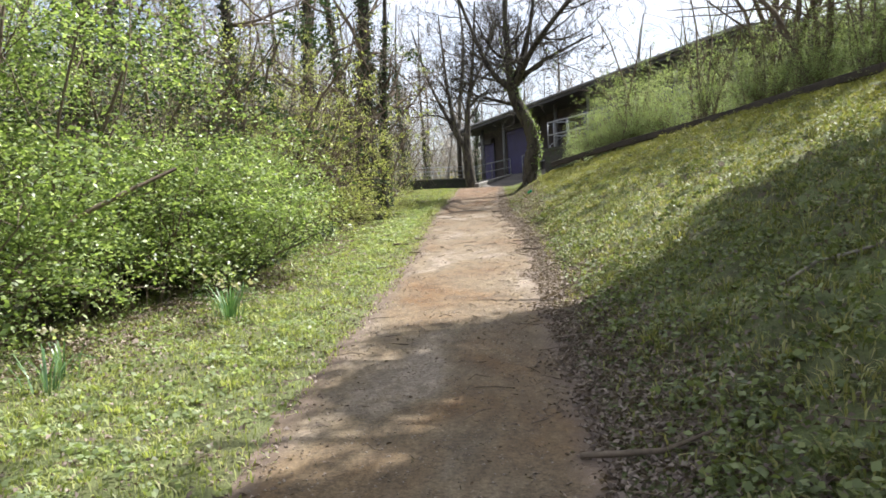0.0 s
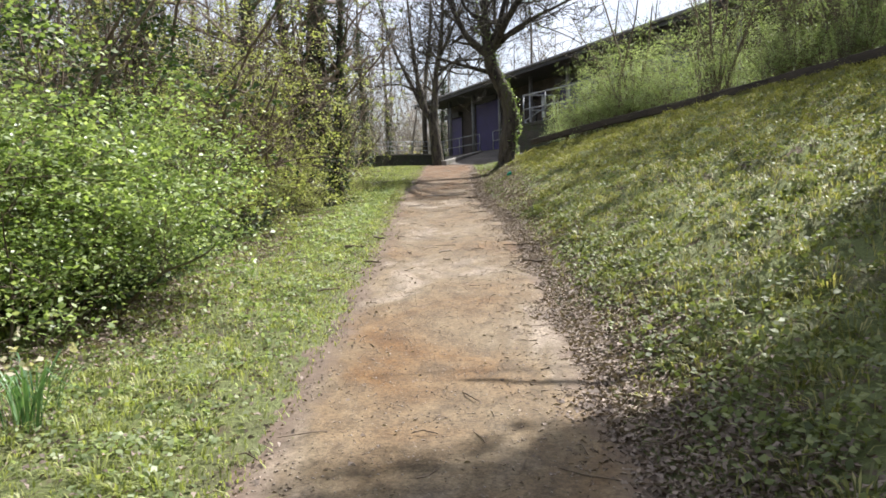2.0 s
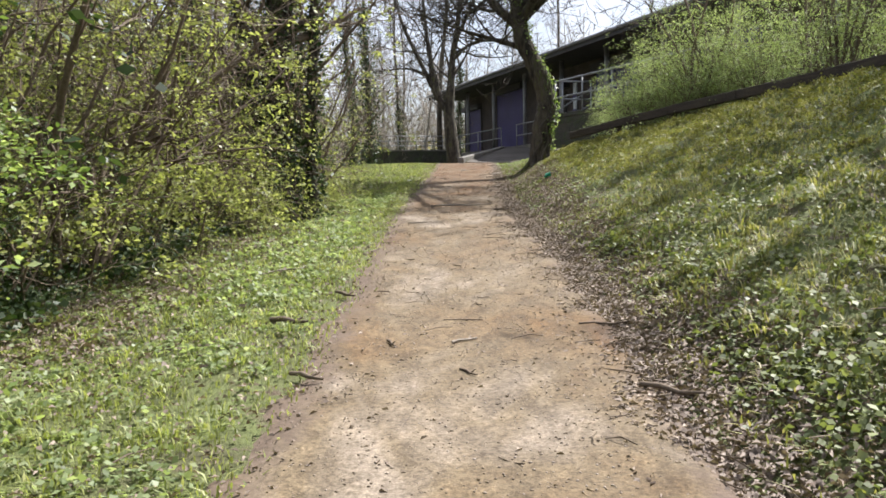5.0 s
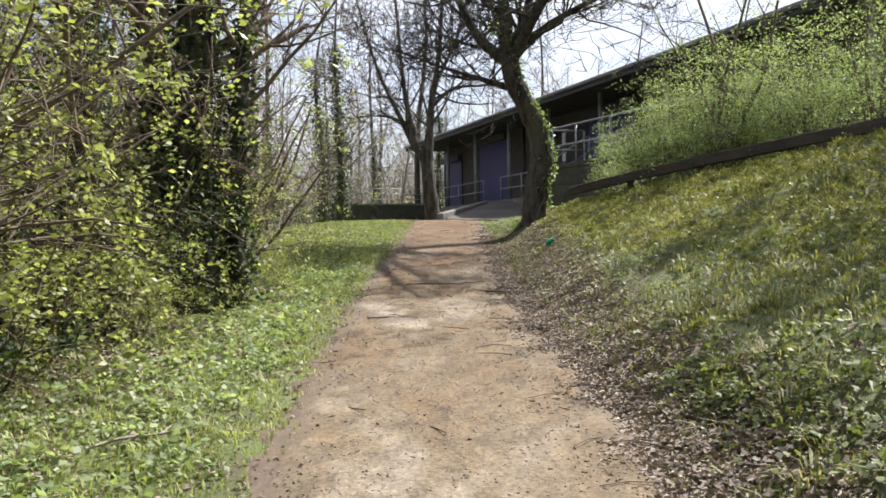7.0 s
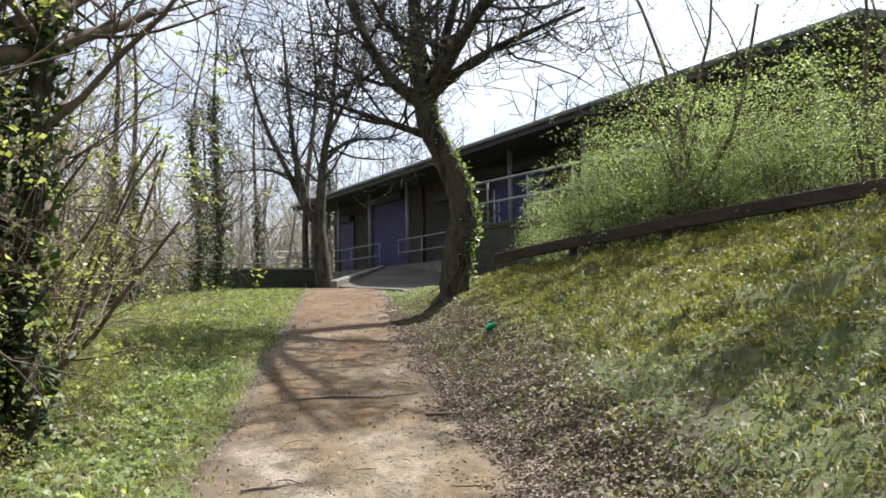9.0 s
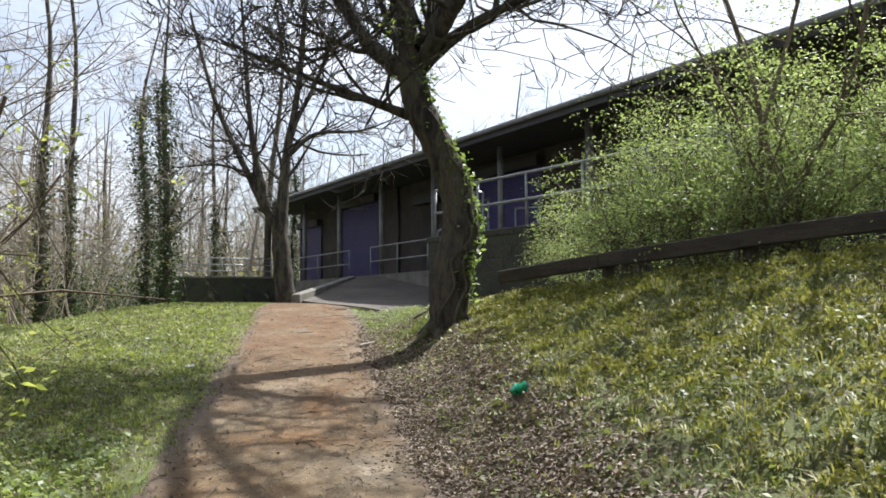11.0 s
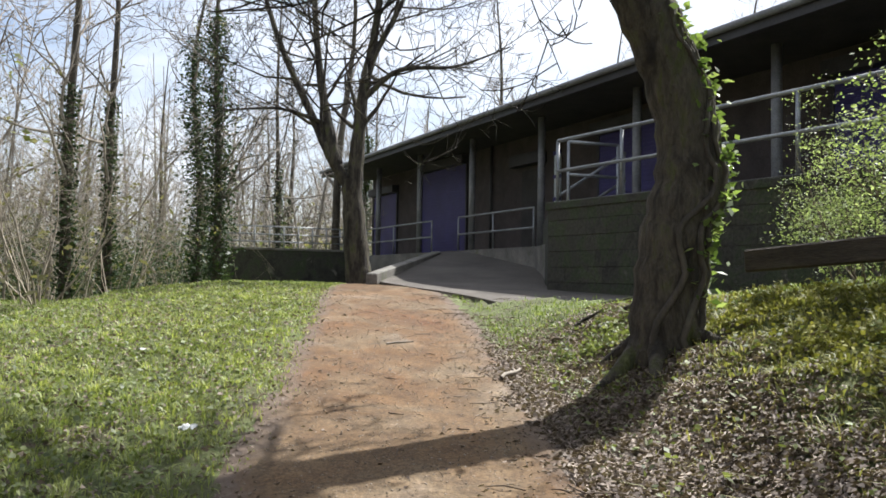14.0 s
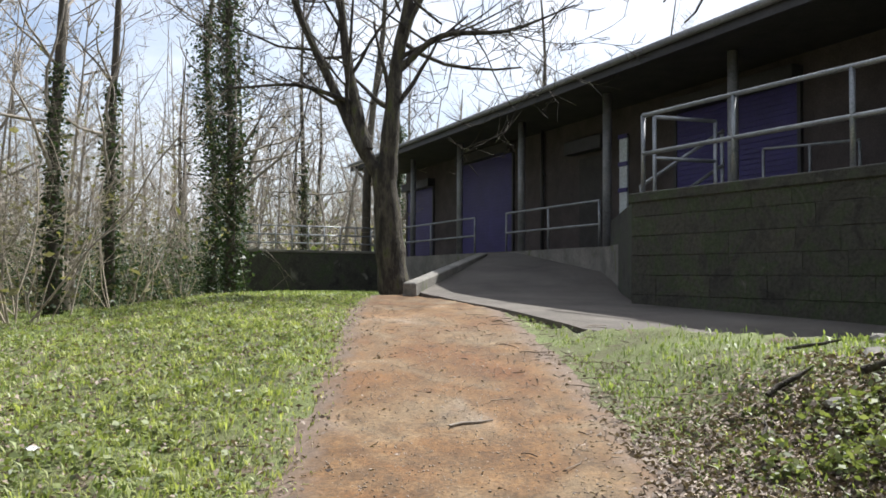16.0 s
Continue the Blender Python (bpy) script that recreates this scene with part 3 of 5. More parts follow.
part("post", rod((0.74, 34.42, 3.38), (0.74, 34.42, 4.14), 0.026), M_METAL, slant)
part("post", rod((2.03, 34.86, 3.38), (2.03, 34.86, 5.0), 0.026), M_METAL, slant)
railing("terrace_railing", (2.75, 35.15, 0), (3.75, 34.3, 0), 3.4, 4.78, (4.78,), 3, "thin grey steel rail inside the terrace", 0.022, "terrace railings")

# paving and ramp up to the veranda
def ramp_z(x, y):
    return float(np.interp(y, (26, 31, 34.0, 35.8, 41.0, 44), (2.1, 2.39, 2.49, 2.58, 3.36, 3.42)))


def paving_mesh():
    bm = bmesh.new()
    rows = []
    ys = np.linspace(26.6, 42.2, 60)
    for y in ys:
        xl = float(np.interp(y, (26.6, 28.4, 30.5, 33, 35.8, 40.3, 42.2), (2.6, 0.95, -0.75, -1.35, -2.42, -1.15, -0.75)))
        xr = float(np.interp(y, (26.6, 30, 34.0, 38.2, 40, 42.2), (4.6, 2.75, 0.55, 1.05, 0.2, -0.72)))
        rows.append([bm.verts.new((xl + (xr - xl) * k / 8, y, max(ramp_z(0, y), float(ground_z(xl, y)) * 0 + ramp_z(0, y)) + 0.012)) for k in range(9)])
    for a, b in zip(rows, rows[1:]):
        for k in range(8):
            bm.faces.new((a[k], a[k + 1], b[k + 1], b[k]))
    ext = bmesh.ops.extrude_face_region(bm, geom=bm.faces[:])
    bmesh.ops.translate(bm, vec=(0, 0, -0.35), verts=[v for v in ext["geom"] if isinstance(v, bmesh.types.BMVert)])
    return bm


paving = part("pavement", paving_mesh(), M_ASPHALT, None)
tagged(paving, "grey asphalt apron ramping up to the veranda", "pavement", kind="structure")
kerb = thing("ramp_kerb", "pale concrete kerb beam along the ramp edge", "kerb")
part("beam", bar((-2.55, 35.6, 2.63), (-1.15, 40.6, 3.25), 0.22, 0.22, 0.02), M_CONC, kerb)

# low wall and railing beyond the big tree
low = thing("low_wall", "low dark concrete retaining wall", "wall")
LA, LB = Vector((-3.2, 45.6, 0)), Vector((-7.6, 43.7, 0))
part("wall", bar((LA.x, LA.y, 2.45), (LB.x, LB.y, 2.45), 0.3, 2.0, 0.01), M_OLDWALL, low)
part("coping", bar((LA.x, LA.y, 3.48), (LB.x, LB.y, 3.48), 0.36, 0.07, 0.01), M_CONC, low, "pale concrete coping")
railing("low_wall_railing", LA, LB, 3.5, 4.15, (4.15, 3.92, 3.7), 12, "grey steel railing on the low wall", 0.02)

# ---- low timber fence along the bank ----
fence = thing("bank_fence", "low weathered timber rail fence along the bank top", "fence")
FY = (26.2, 24.2, 22.5, 20.4, 19, 16.8, 15, 11, 7)
FZ = (2.88, 3.03, 3.13, 3.22, 3.30, 3.46, 3.57, 3.75, 3.85)


def rail_top(y):
    return float(np.interp(y, FY[::-1], FZ[::-1]))


ys = [26.2 - 1.6 * i for i in range(13)]
rf = random.Random(4)
for a, b in zip(ys, ys[1:]):
    pa, pb = Vector((float(fence_x(a)), a, rail_top(a) - 0.08)), Vector((float(fence_x(b)), b, rail_top(b) - 0.08 + rf.uniform(-0.01, 0.01)))
    part("rail", bar(pa, pb, 0.09, 0.16, 0.012), M_TIMBER, fence)
for a in ys[1:]:
    x = float(fence_x(a))
    g = float(ground_z(x, a))
    part("post", bar((x + 0.08, a, g - 0.2), (x + 0.08, a, rail_top(a) - 0.02), 0.1, 0.12, 0.01), M_TIMBER, fence)

# ---- trees ----
def tree_of(name, branches, material, label, trunk_count=1, group="", twigs=None):
    """A tree: its trunk and limbs as one part, its crown of finer branches as another."""
    ob = thing(name, label, "tree", group)
    under(from_arrays("trunk", *tubes(branches[:trunk_count]), material, True), ob)
    under(from_arrays("crown", *tubes(branches[trunk_count:]), twigs or material, True), ob)
    return ob


def path_limb(points, r0, r1, sides=10, sub=4):
    """A limb through the points, finely stepped and a little knotted."""
    p = np.array(points, dtype=float)
    t = np.linspace(0, len(p) - 1, (len(p) - 1) * sub + 1)
    q = np.stack([np.interp(t, np.arange(len(p)), p[:, k]) for k in range(3)], -1)
    for _ in range(2):
        q[1:-1] = (q[:-2] + 2 * q[1:-1] + q[2:]) / 4
    r = np.linspace(r0, r1, len(q)) * (1 + 0.06 * np.sin(np.arange(len(q)) * 2.3))
    return (q, r, sides)


def branch_along(rng, limb, count, length, depth, out, tips, lo=0.3, up=0.05, spread=0.8, kids=(3, 5), thin=0.42, rmin=0.0055, wob=0.16):
    q, r, _ = limb
    for _ in range(count):
        i = rng.integers(int(lo * (len(q) - 1)), len(q) - 1)
        t = q[i + 1] - q[i]
        side = rng.normal(0, 1, 3)
        d = t / np.linalg.norm(t) * 0.5 + side / np.linalg.norm(side) * spread
        grow(rng, q[i], d, length * rng.uniform(0.6, 1.2) * (1.1 - 0.5 * i / len(q)), max(r[i] * thin, 0.012), depth, out, tips, 0.75, up, kids, wob, 5, 0.62, 0.5, rmin)


# the leaning tree beside the path, ivy on its trunk
rng = np.random.default_rng(11)
B2 = np.array((-0.17, 25.8, 2.16))
trunk2 = path_limb([B2 + (0.05, 0, -0.2), B2 + (0.02, 0, 0), B2 + (0.06, 0, 0.45), B2 + (0.10, 0, 0.8), B2 + (0.21, 0.01, 1.12), B2 + (0.20, 0.02, 1.5), B2 + (0.08, 0.01, 1.9), B2 + (-0.07, 0, 2.25), B2 + (-0.3, 0, 2.7), B2 + (-0.4, 0.05, 3.2)], 0.24, 0.175, 16)
trunk2[1][:] *= 1 + 0.10 * np.exp(-((np.linspace(0, 1, len(trunk2[1])) - 0.42) / 0.10) ** 2) + 0.12 * np.exp(-(np.linspace(0, 1, len(trunk2[1])) / 0.07) ** 2)
F2 = B2 + np.array((-0.4, 0.05, 3.1))
limbs2 = [path_limb([F2, F2 + (-0.55, 0.1, 0.45), F2 + (-0.95, 0.3, 1.3), F2 + (-1.5, 0.5, 2.8), F2 + (-2.1, 0.7, 4.6)], 0.12, 0.03, 8),
          path_limb([F2, F2 + (-0.05, 0.1, 0.9), F2 + (-0.15, 0.2, 2.2), F2 + (0.0, 0.3, 4.2), F2 + (-0.2, 0.4, 6.4)], 0.15, 0.03, 8),
          path_limb([F2, F2 + (0.45, -0.1, 0.45), F2 + (1.2, -0.2, 0.9), F2 + (2.6, -0.3, 1.5)], 0.12, 0.025, 8),
          path_limb([F2 + (0.02, 0, -0.2), F2 + (0.3, 0.2, 0.8), F2 + (0.7, 0.5, 2.2), F2 + (0.9, 0.8, 3.6), F2 + (1.3, 1.0, 5.2)], 0.11, 0.03, 8),
          path_limb([F2 + (0.05, 0, -0.5), F2 + (-0.5, -0.2, -0.35), F2 + (-1.1, -0.4, -0.2), F2 + (-2.2, -0.6, 0.2)], 0.07, 0.015, 8),
          path_limb([F2 + (0.1, 0, 0.1), F2 + (0.8, -1.2, 1.2), F2 + (1.7, -2.5, 1.9), F2 + (2.6, -3.8, 2.5)], 0.11, 0.025, 8),
          path_limb([F2 + (0.1, 0, 0.4), F2 + (1.3, -0.5, 1.9), F2 + (2.6, -1.2, 3.2), F2 + (3.6, -1.8, 4.2)], 0.10, 0.025, 8),
          path_limb([F2 + (0, 0, 0.2), F2 + (-0.2, 0.7, 0.9), F2 + (-0.3, 1.6, 1.6), F2 + (-0.4, 2.6, 2.4)], 0.09, 0.02, 8)]
br, tp2 = [trunk2] + limbs2, []
for lm in limbs2:
    branch_along(rng, lm, 16, 1.9, 3, br, tp2, kids=(3, 4), lo=0.2, rmin=0.007, up=0.11)
leaning = tree_of("leaning_tree", br, M_BARK, "leaning bare tree with mossy trunk and ivy", 9)


def ivy_on(rng, limb, count, out_by=0.05, lo=0.0, hi=1.0, size=0.07, side=None):
    q, r, _ = limb
    i = rng.uniform(lo * (len(q) - 1), hi * (len(q) - 1.01), count)
    k = i.astype(int)
    c = q[k] + (q[np.minimum(k + 1, len(q) - 1)] - q[k]) * (i - k)[:, None]
    a = rng.uniform(0, 2 * math.pi, count) if side is None else rng.normal(side[0], side[1], count)
    rr = r[k] + np.abs(rng.normal(0.01, out_by, count))
    return c + np.stack((np.cos(a) * rr, np.sin(a) * rr, rng.normal(0, 0.03, count)), -1)


pts = np.concatenate((ivy_on(rng, trunk2, 480, 0.05, 0.2, 1.0, side=(-0.3, 0.6)), ivy_on(rng, limbs2[1], 260, 0.1, 0, 0.4), ivy_on(rng, limbs2[3], 200, 0.1, 0, 0.3)))
under(from_arrays("ivy", *leaves(rng, pts, 0.075), M_LEAF), leaning, "ivy leaves")

for turn0, turns, hi in ((-1.2, 0.25, 1.0), (-0.3, -0.3, 0.9), (-2.2, 0.5, 0.8)):
    q, r, _ = trunk2
    k = int(len(q) * hi)
    a = turn0 + turns * np.linspace(0, 3, k) + 0.25 * np.sin(np.arange(k) * 0.9)
    vine = q[:k] + np.stack((np.cos(a) * r[:k] * 1.03, np.sin(a) * r[:k] * 1.03, np.zeros(k)), -1)
    under(from_arrays("vine", *tubes([(vine, np.linspace(0.026, 0.012, k), 6)]), M_BARK_PALE, True), leaning, "woody ivy stem")

# the forked tree at the path's end
rng = np.random.default_rng(12)
B1 = np.array((-2.85, 36.35, 2.5))
trunk1 = path_limb([B1 + (0.1, 0, -0.1), B1 + (0, 0, 0.25), B1 + (-0.08, 0, 1.2), B1 + (-0.17, 0, 2.1)], 0.29, 0.19, 14)
F1 = B1 + np.array((-0.17, 0, 2.0))
limbs1 = [path_limb([F1 + (0, 0, -0.1), F1 + (-0.42, 0, 0.55), F1 + (-0.75, 0.1, 1.25), F1 + (-1.6, 0.3, 3.0), F1 + (-2.3, 0.5, 5.5)], 0.135, 0.03, 10),
          path_limb([F1 + (-0.3, 0, 0.4), F1 + (-0.52, 0.1, 1.3), F1 + (-0.75, 0.2, 2.7), F1 + (-1.0, 0.3, 6.0)], 0.14, 0.03, 10),
          path_limb([F1 + (0.05, 0, -0.1), F1 + (0.12, 0, 0.8), F1 + (0.2, 0, 1.9), F1 + (0.45, 0.1, 3.2), F1 + (0.7, 0.2, 6.5)], 0.18, 0.04, 10),
          path_limb([F1 + (0.2, 0, 1.7), F1 + (0.9, -0.1, 2.35), F1 + (2.0, -0.2, 2.3), F1 + (3.1, -0.3, 2.75)], 0.07, 0.012, 8),
          path_limb([F1 + (-0.55, 0, 1.2), F1 + (-1.4, -0.1, 1.5), F1 + (-2.6, -0.2, 1.35)], 0.05, 0.012, 8),
          path_limb([F1 + (0.3, 0, 2.4), F1 + (0.9, 0.2, 3.6), F1 + (1.5, 0.3, 5.2)], 0.08, 0.02, 8)]
br, tp1 = [trunk1] + limbs1, []
for lm in limbs1:
    branch_along(rng, lm, 12, 2.2, 3, br, tp1, kids=(2, 4), up=0.10, rmin=0.007, wob=0.1)
tree_of("forked_tree", br, M_BARK, "tall bare forked tree beside the path end", 7)

# ivy-clad trunks in the thicket on the other side
rng = np.random.default_rng(13)
for x, y, lean, r, h in ((-3.8, 18.0, 0.1, 0.25, 9.0), (-4.15, 18.3, -0.35, 0.14, 8.0), (-3.45, 18.25, 0.15, 0.1, 7.5), (-5.4, 19.0, 0.1, 0.22, 9.5), (-5.0, 13.5, -0.2, 0.16, 8.0), (-6.4, 10.5, 0.3, 0.18, 9.0), (-6.9, 6.5, -0.1, 0.2, 9.0)):
    b = np.array((x, y, float(ground_z(x, y)) - 0.15))
    tr = path_limb([b, b + (lean * 0.2, 0, h * 0.2), b + (lean, 0.1, h * 0.5), b + (lean * 2, 0.3, h)], r, r * 0.3, 12)
    br, tt = [tr], []
    branch_along(rng, tr, 14, 2.0, 2, br, tt, lo=0.3, up=0.06)
    ob = tree_of("ivy_clad_tree", br, M_BARK, "dark trunk wrapped in ivy in the thicket", 1, "thicket trees", M_TWIG)
    under(from_arrays("ivy", *leaves(rng, ivy_on(rng, tr, int(3600 * r / 0.2), 0.07, 0, 0.75), 0.075), M_IVY), ob, "dark ivy leaves")


def shrub(name, rng, base, height, width, stems, leaf_count, leaf_size, leaf_mat, label, category="shrub", group="", depth=2, twig=None, low=0.1, kids=(3, 5), cloud=0.09, upward=1.0, tuft=9, stout=1.0, spray=0.0, tilt=1.0, reach=0.0):
    """A shrub: stems that fan out from its base, and small leaves about its twigs."""
    out, tips = [], []
    for i in range(stems):
        a = rng.uniform(0, 2 * math.pi)
        o = rng.uniform(0, width * 0.22)
        s = np.array((math.cos(a) * o, math.sin(a) * o, -0.1))
        d = np.array((math.cos(a) * width / height * rng.uniform(0.1, 1.0), math.sin(a) * width / height * rng.uniform(0.1, 1.0), upward))
        grow(rng, s, d, height * rng.uniform(0.55, 1.0), stout * rng.uniform(0.012, 0.035) * (height / 3), depth, out, tips, 0.85, 0.02, kids, 0.16, 6, 0.55, 0.5)
    if reach:
        # no twig strays beyond the outline
        out = [b for b in out if b[1][0] > 0.016 or np.hypot(b[0][:, 0], b[0][:, 1]).max() < reach]
        tips = [q for q in tips if np.hypot(q[:, 0], q[:, 1]).max() < reach]
    ob = thing(name, label, category, group, at=tuple(base))
    under(from_arrays("branchwork", *tubes(out), twig or M_TWIG), ob)
    pool = np.concatenate(tips)
    pool = pool[pool[:, 2] > low]
    mid = pool[rng.integers(0, len(pool), leaf_count // tuft + 1)] + rng.normal(0, cloud, (leaf_count // tuft + 1, 3))
    off = rng.normal(0, leaf_size * 0.75, (leaf_count, 3))
    if spray:
        # flat sprays that droop outwards
        off[:, :2] = rng.normal(0, spray, (leaf_count, 2))
        out_x = np.repeat(mid, tuft, 0)[:leaf_count, :2] / (width * 0.5)
        off[:, 2] = rng.normal(0, spray * 0.2, leaf_count) - 0.35 * np.sum(off[:, :2] * out_x, 1) - 0.8 * np.sum(off[:, :2] ** 2, 1)
    c = np.repeat(mid, tuft, 0)[:leaf_count] + off
    under(from_arrays("foliage", *leaves(rng, c, leaf_size, tilt), leaf_mat), ob)
    return ob


def repeat(ob, spots, rng, lo=0.85, hi=1.15):
    """Copies of a shrub or tree, turned and sized a little differently, standing on the ground."""
    for x, y in spots:
        s = rng.uniform(lo, hi)
        c = copy_thing(ob, Matrix.Identity(4))
        c.matrix_basis = Matrix.LocRotScale((x, y, float(ground_z(x, y))), Euler((0, 0, rng.uniform(0, 6.28))), (s, s, s * rng.uniform(0.9, 1.1)))


def at(x, y):
    return (x, y, float(ground_z(x, y)))


rng = np.random.default_rng(21)
haw = shrub("hawthorn_bush", rng, at(-5.0, 4.9), 4.4, 3.4, 14, 33000, 0.052, M_LEAF, "dense hawthorn bush in fresh bright green leaf", group="hawthorn thicket", kids=(4, 6), low=0.7, tuft=40, spray=0.19, tilt=0.6, cloud=0.05, reach=2.3)
repeat(haw, [(-5.2, 6.9), (-7.0, 6.0), (-6.3, 3.2), (-5.2, 0.6)], rng)
lowhaw = shrub("hawthorn_bush", rng, at(-4.2, 10.2), 2.0, 2.8, 14, 17000, 0.050, M_LEAF, "low spreading hawthorn bush in fresh leaf", group="hawthorn thicket", kids=(4, 6), low=0.3, tuft=34, spray=0.17, tilt=0.6, cloud=0.05, reach=1.75)
repeat(lowhaw, [(-3.85, 9.2), (-4.05, 7.8), (-4.5, 11.0), (-4.6, 5.2), (-5.2, 9.6)], rng)
rng = np.random.default_rng(22)
thin = shrub("budding_shrub", rng, at(-4.4, 13.6), 3.6, 2.4, 12, 5600, 0.046, M_LEAF_Y, "twiggy shrub with sparse yellow-green young leaves", group="budding shrubs", kids=(4, 6), cloud=0.06)
repeat(thin, [(-5.6, 15.2), (-4.75, 15.6), (-5.0, 14.4), (-4.9, 12.8), (-5.6, 12.4), (-6.6, 17.4), (-5.0, 17.6), (-7.4, 14.0)], rng)
lowthin = shrub("budding_shrub", rng, at(-4.1, 15.0), 1.5, 2.0, 10, 3800, 0.046, M_LEAF_Y, "low bramble-like shrub with young leaves", group="budding shrubs", kids=(4, 6), cloud=0.07, low=0)
repeat(lowthin, [(-4.4, 17.2), (-4.2, 13.2), (-4.9, 16.2), (-4.4, 18.5)], rng)

# dark evergreen growth behind them
rng = np.random.default_rng(25)
dark = shrub("ivy_thicket", rng, at(-6.3, 13.0), 4.0, 2.6, 9, 10000, 0.065, M_IVY, "dense dark glossy ivy growth over old stems", group="ivy thickets", kids=(4, 6), low=0.2, tuft=16, spray=0.10, cloud=0.08, tilt=0.8)
repeat(dark, [(-5.5, 11.5), (-6.5, 9.9), (-7.8, 13.6), (-7.0, 8.4), (-7.4, 17.6)], rng, 0.9, 1.15)
repeat(dark, [(-4.3, 12.6), (-4.4, 16.9)], rng, 0.3, 0.36)

# hedge of saplings behind the bank fence
rng = np.random.default_rng(23)
hedge = shrub("hedge_shrub", rng, (2.6, 24.0, 2.7), 2.3, 1.9, 13, 7600, 0.044, M_HEDGE, "leafy sapling hedge shrub behind the fence", group="bank hedge", kids=(4, 6), cloud=0.07, low=0.05, tuft=9, spray=0.12, tilt=0.7, reach=1.3)
spots = []
for i in range(1, 23):
    y = 25.4 - 0.80 * i
    spots.append((float(fence_x(y)) + 1.1 + 1.5 * (i % 2), y))
for i in range(4):
    y = 14.0 - 1.7 * i
    spots.append((float(fence_x(y)) + 2.2, y + 0.4))
spots += [(2.9, 25.0), (1.95, 25.3)]
repeat(hedge, spots[1::2], rng, 0.72, 0.92)
repeat(hedge, [q for q in spots[0::2] if q[1] > 19.5], rng, 0.9, 1.05)
repeat(hedge, [q for q in spots[0::2] if q[1] <= 19.5], rng, 1.15, 1.45)
repeat(hedge, [(1.6, 26.4)], rng, 0.5, 0.55)
repeat(hedge, [(2.5, 24.5), (3.0, 23.3), (2.1, 25.3), (3.5, 22.2), (3.2, 24.6)], np.random.default_rng(64), 0.6, 0.74)
repeat(hedge, [(float(fence_x(yy)) + 0.7, yy) for yy in (19.0, 17.4, 15.8, 14.2, 13.0)], rng, 0.6, 0.75)
repeat(hedge, [(7.0, 20.2), (7.5, 18.4), (8.1, 16.8), (8.9, 15.0)], rng, 1.15, 1.3)

# bare saplings standing up out of the hedge
rng = np.random.default_rng(24)
sap = shrub("bare_sapling", rng, (float(fence_x(18.0)) + 1.1, 18.0, 3.0), 4.6, 0.9, 5, 700, 0.035, M_HEDGE, "slender bare sapling standing out of the hedge", "sapling", "hedge saplings", kids=(3, 4), cloud=0.05, low=1.0)
repeat(sap, [(float(fence_x(yy)) + ox, yy) for yy, ox in ((23.6, 1.0), (21.9, 1.6), (20.6, 0.9), (19.2, 1.7), (16.4, 1.0), (15.0, 1.6), (13.6, 1.0), (12.2, 1.4), (10.5, 1.0))], rng, 0.85, 1.15)

# ---- woodland beyond ----
rng = np.random.default_rng(31)


def wood_tree(rng, h, r, ivy):
    tr = path_limb([(0, 0, -0.3), (rng.normal(0, 0.15), 0, h * 0.3), (rng.normal(0, 0.4), rng.normal(0, 0.3), h * 0.65), (rng.normal(0, 0.7), 0, h)], r, 0.02, 8)
    br, tt = [tr], []
    branch_along(rng, tr, 18, 2.4, 3, br, tt, lo=0.25, up=0.10, spread=0.75, kids=(2, 3), rmin=0.009)
    ob = tree_of("woodland_tree", br, M_BARK_PALE, "tall slender bare woodland tree" + (" with ivy on its trunk" if ivy else ""), 1, "woodland trees", M_WOODTWIG)
    if ivy:
        count, out_by, hi = (5200, 0.22, 0.72) if ivy > 1 else (1500, 0.07, 0.42)
        under(from_arrays("ivy", *leaves(rng, ivy_on(rng, tr, count, out_by, 0, hi), 0.11), M_IVY), ob, "dark ivy leaves")
    return ob


kinds = [wood_tree(rng, 12, 0.13, 1), wood_tree(rng, 14, 0.17, 0), wood_tree(rng, 11, 0.13, 2), wood_tree(rng, 13, 0.15, 1)]
homes = [(-9.2, 38.0), (-14.0, 44.0), (-8.2, 44.6), (-12.0, 36.5)]
for k, (x, y) in zip(kinds, homes):
    k.location = at(x, y)
for i in range(38):
    k = kinds[int(rng.integers(0, 4))]
    d = rng.uniform(46, 85)
    a = rng.uniform(-0.75, 0.38)
    repeat(k, [(d * math.sin(a) - 1.5, d * math.cos(a) + (6 if a > -0.05 else 0))], rng, 0.85, 1.25)
repeat(kinds[2], [(-6.6, 40.5)], rng, 0.95, 1.05)
repeat(kinds[0], [(-10.5, 35.0), (-11.8, 33.0), (-13.5, 39.5), (-9.8, 42.0), (-16.5, 36.0), (-7.0, 52.0)], rng, 0.85, 1.1)
for i in range(12):
    k = kinds[int(rng.integers(0, 4))]
    repeat(k, [(rng.uniform(-24, -9), rng.uniform(8, 34))], rng, 0.8, 1.15)

M_UNDER = leaf_material("understory_leaf", [(0.1, (0.08, 0.08, 0.04)), (0.5, (0.18, 0.17, 0.085)), (0.8, (0.27, 0.245, 0.15)), (1.0, (0.36, 0.32, 0.23))])
M_PALETWIG = surface("pale_twig", [(0.3, (0.20, 0.165, 0.125)), (0.7, (0.38, 0.33, 0.26))], 2.0, 0.9, 30, 0.3, 0.005)

repeat(dark, [(-14.0, 47.5), (-17.5, 45.0), (-12.0, 50.5), (-20.5, 43.0), (-9.8, 52.0), (-16.0, 50.5)], np.random.default_rng(63), 0.6, 0.95)

rng = np.random.default_rng(32)
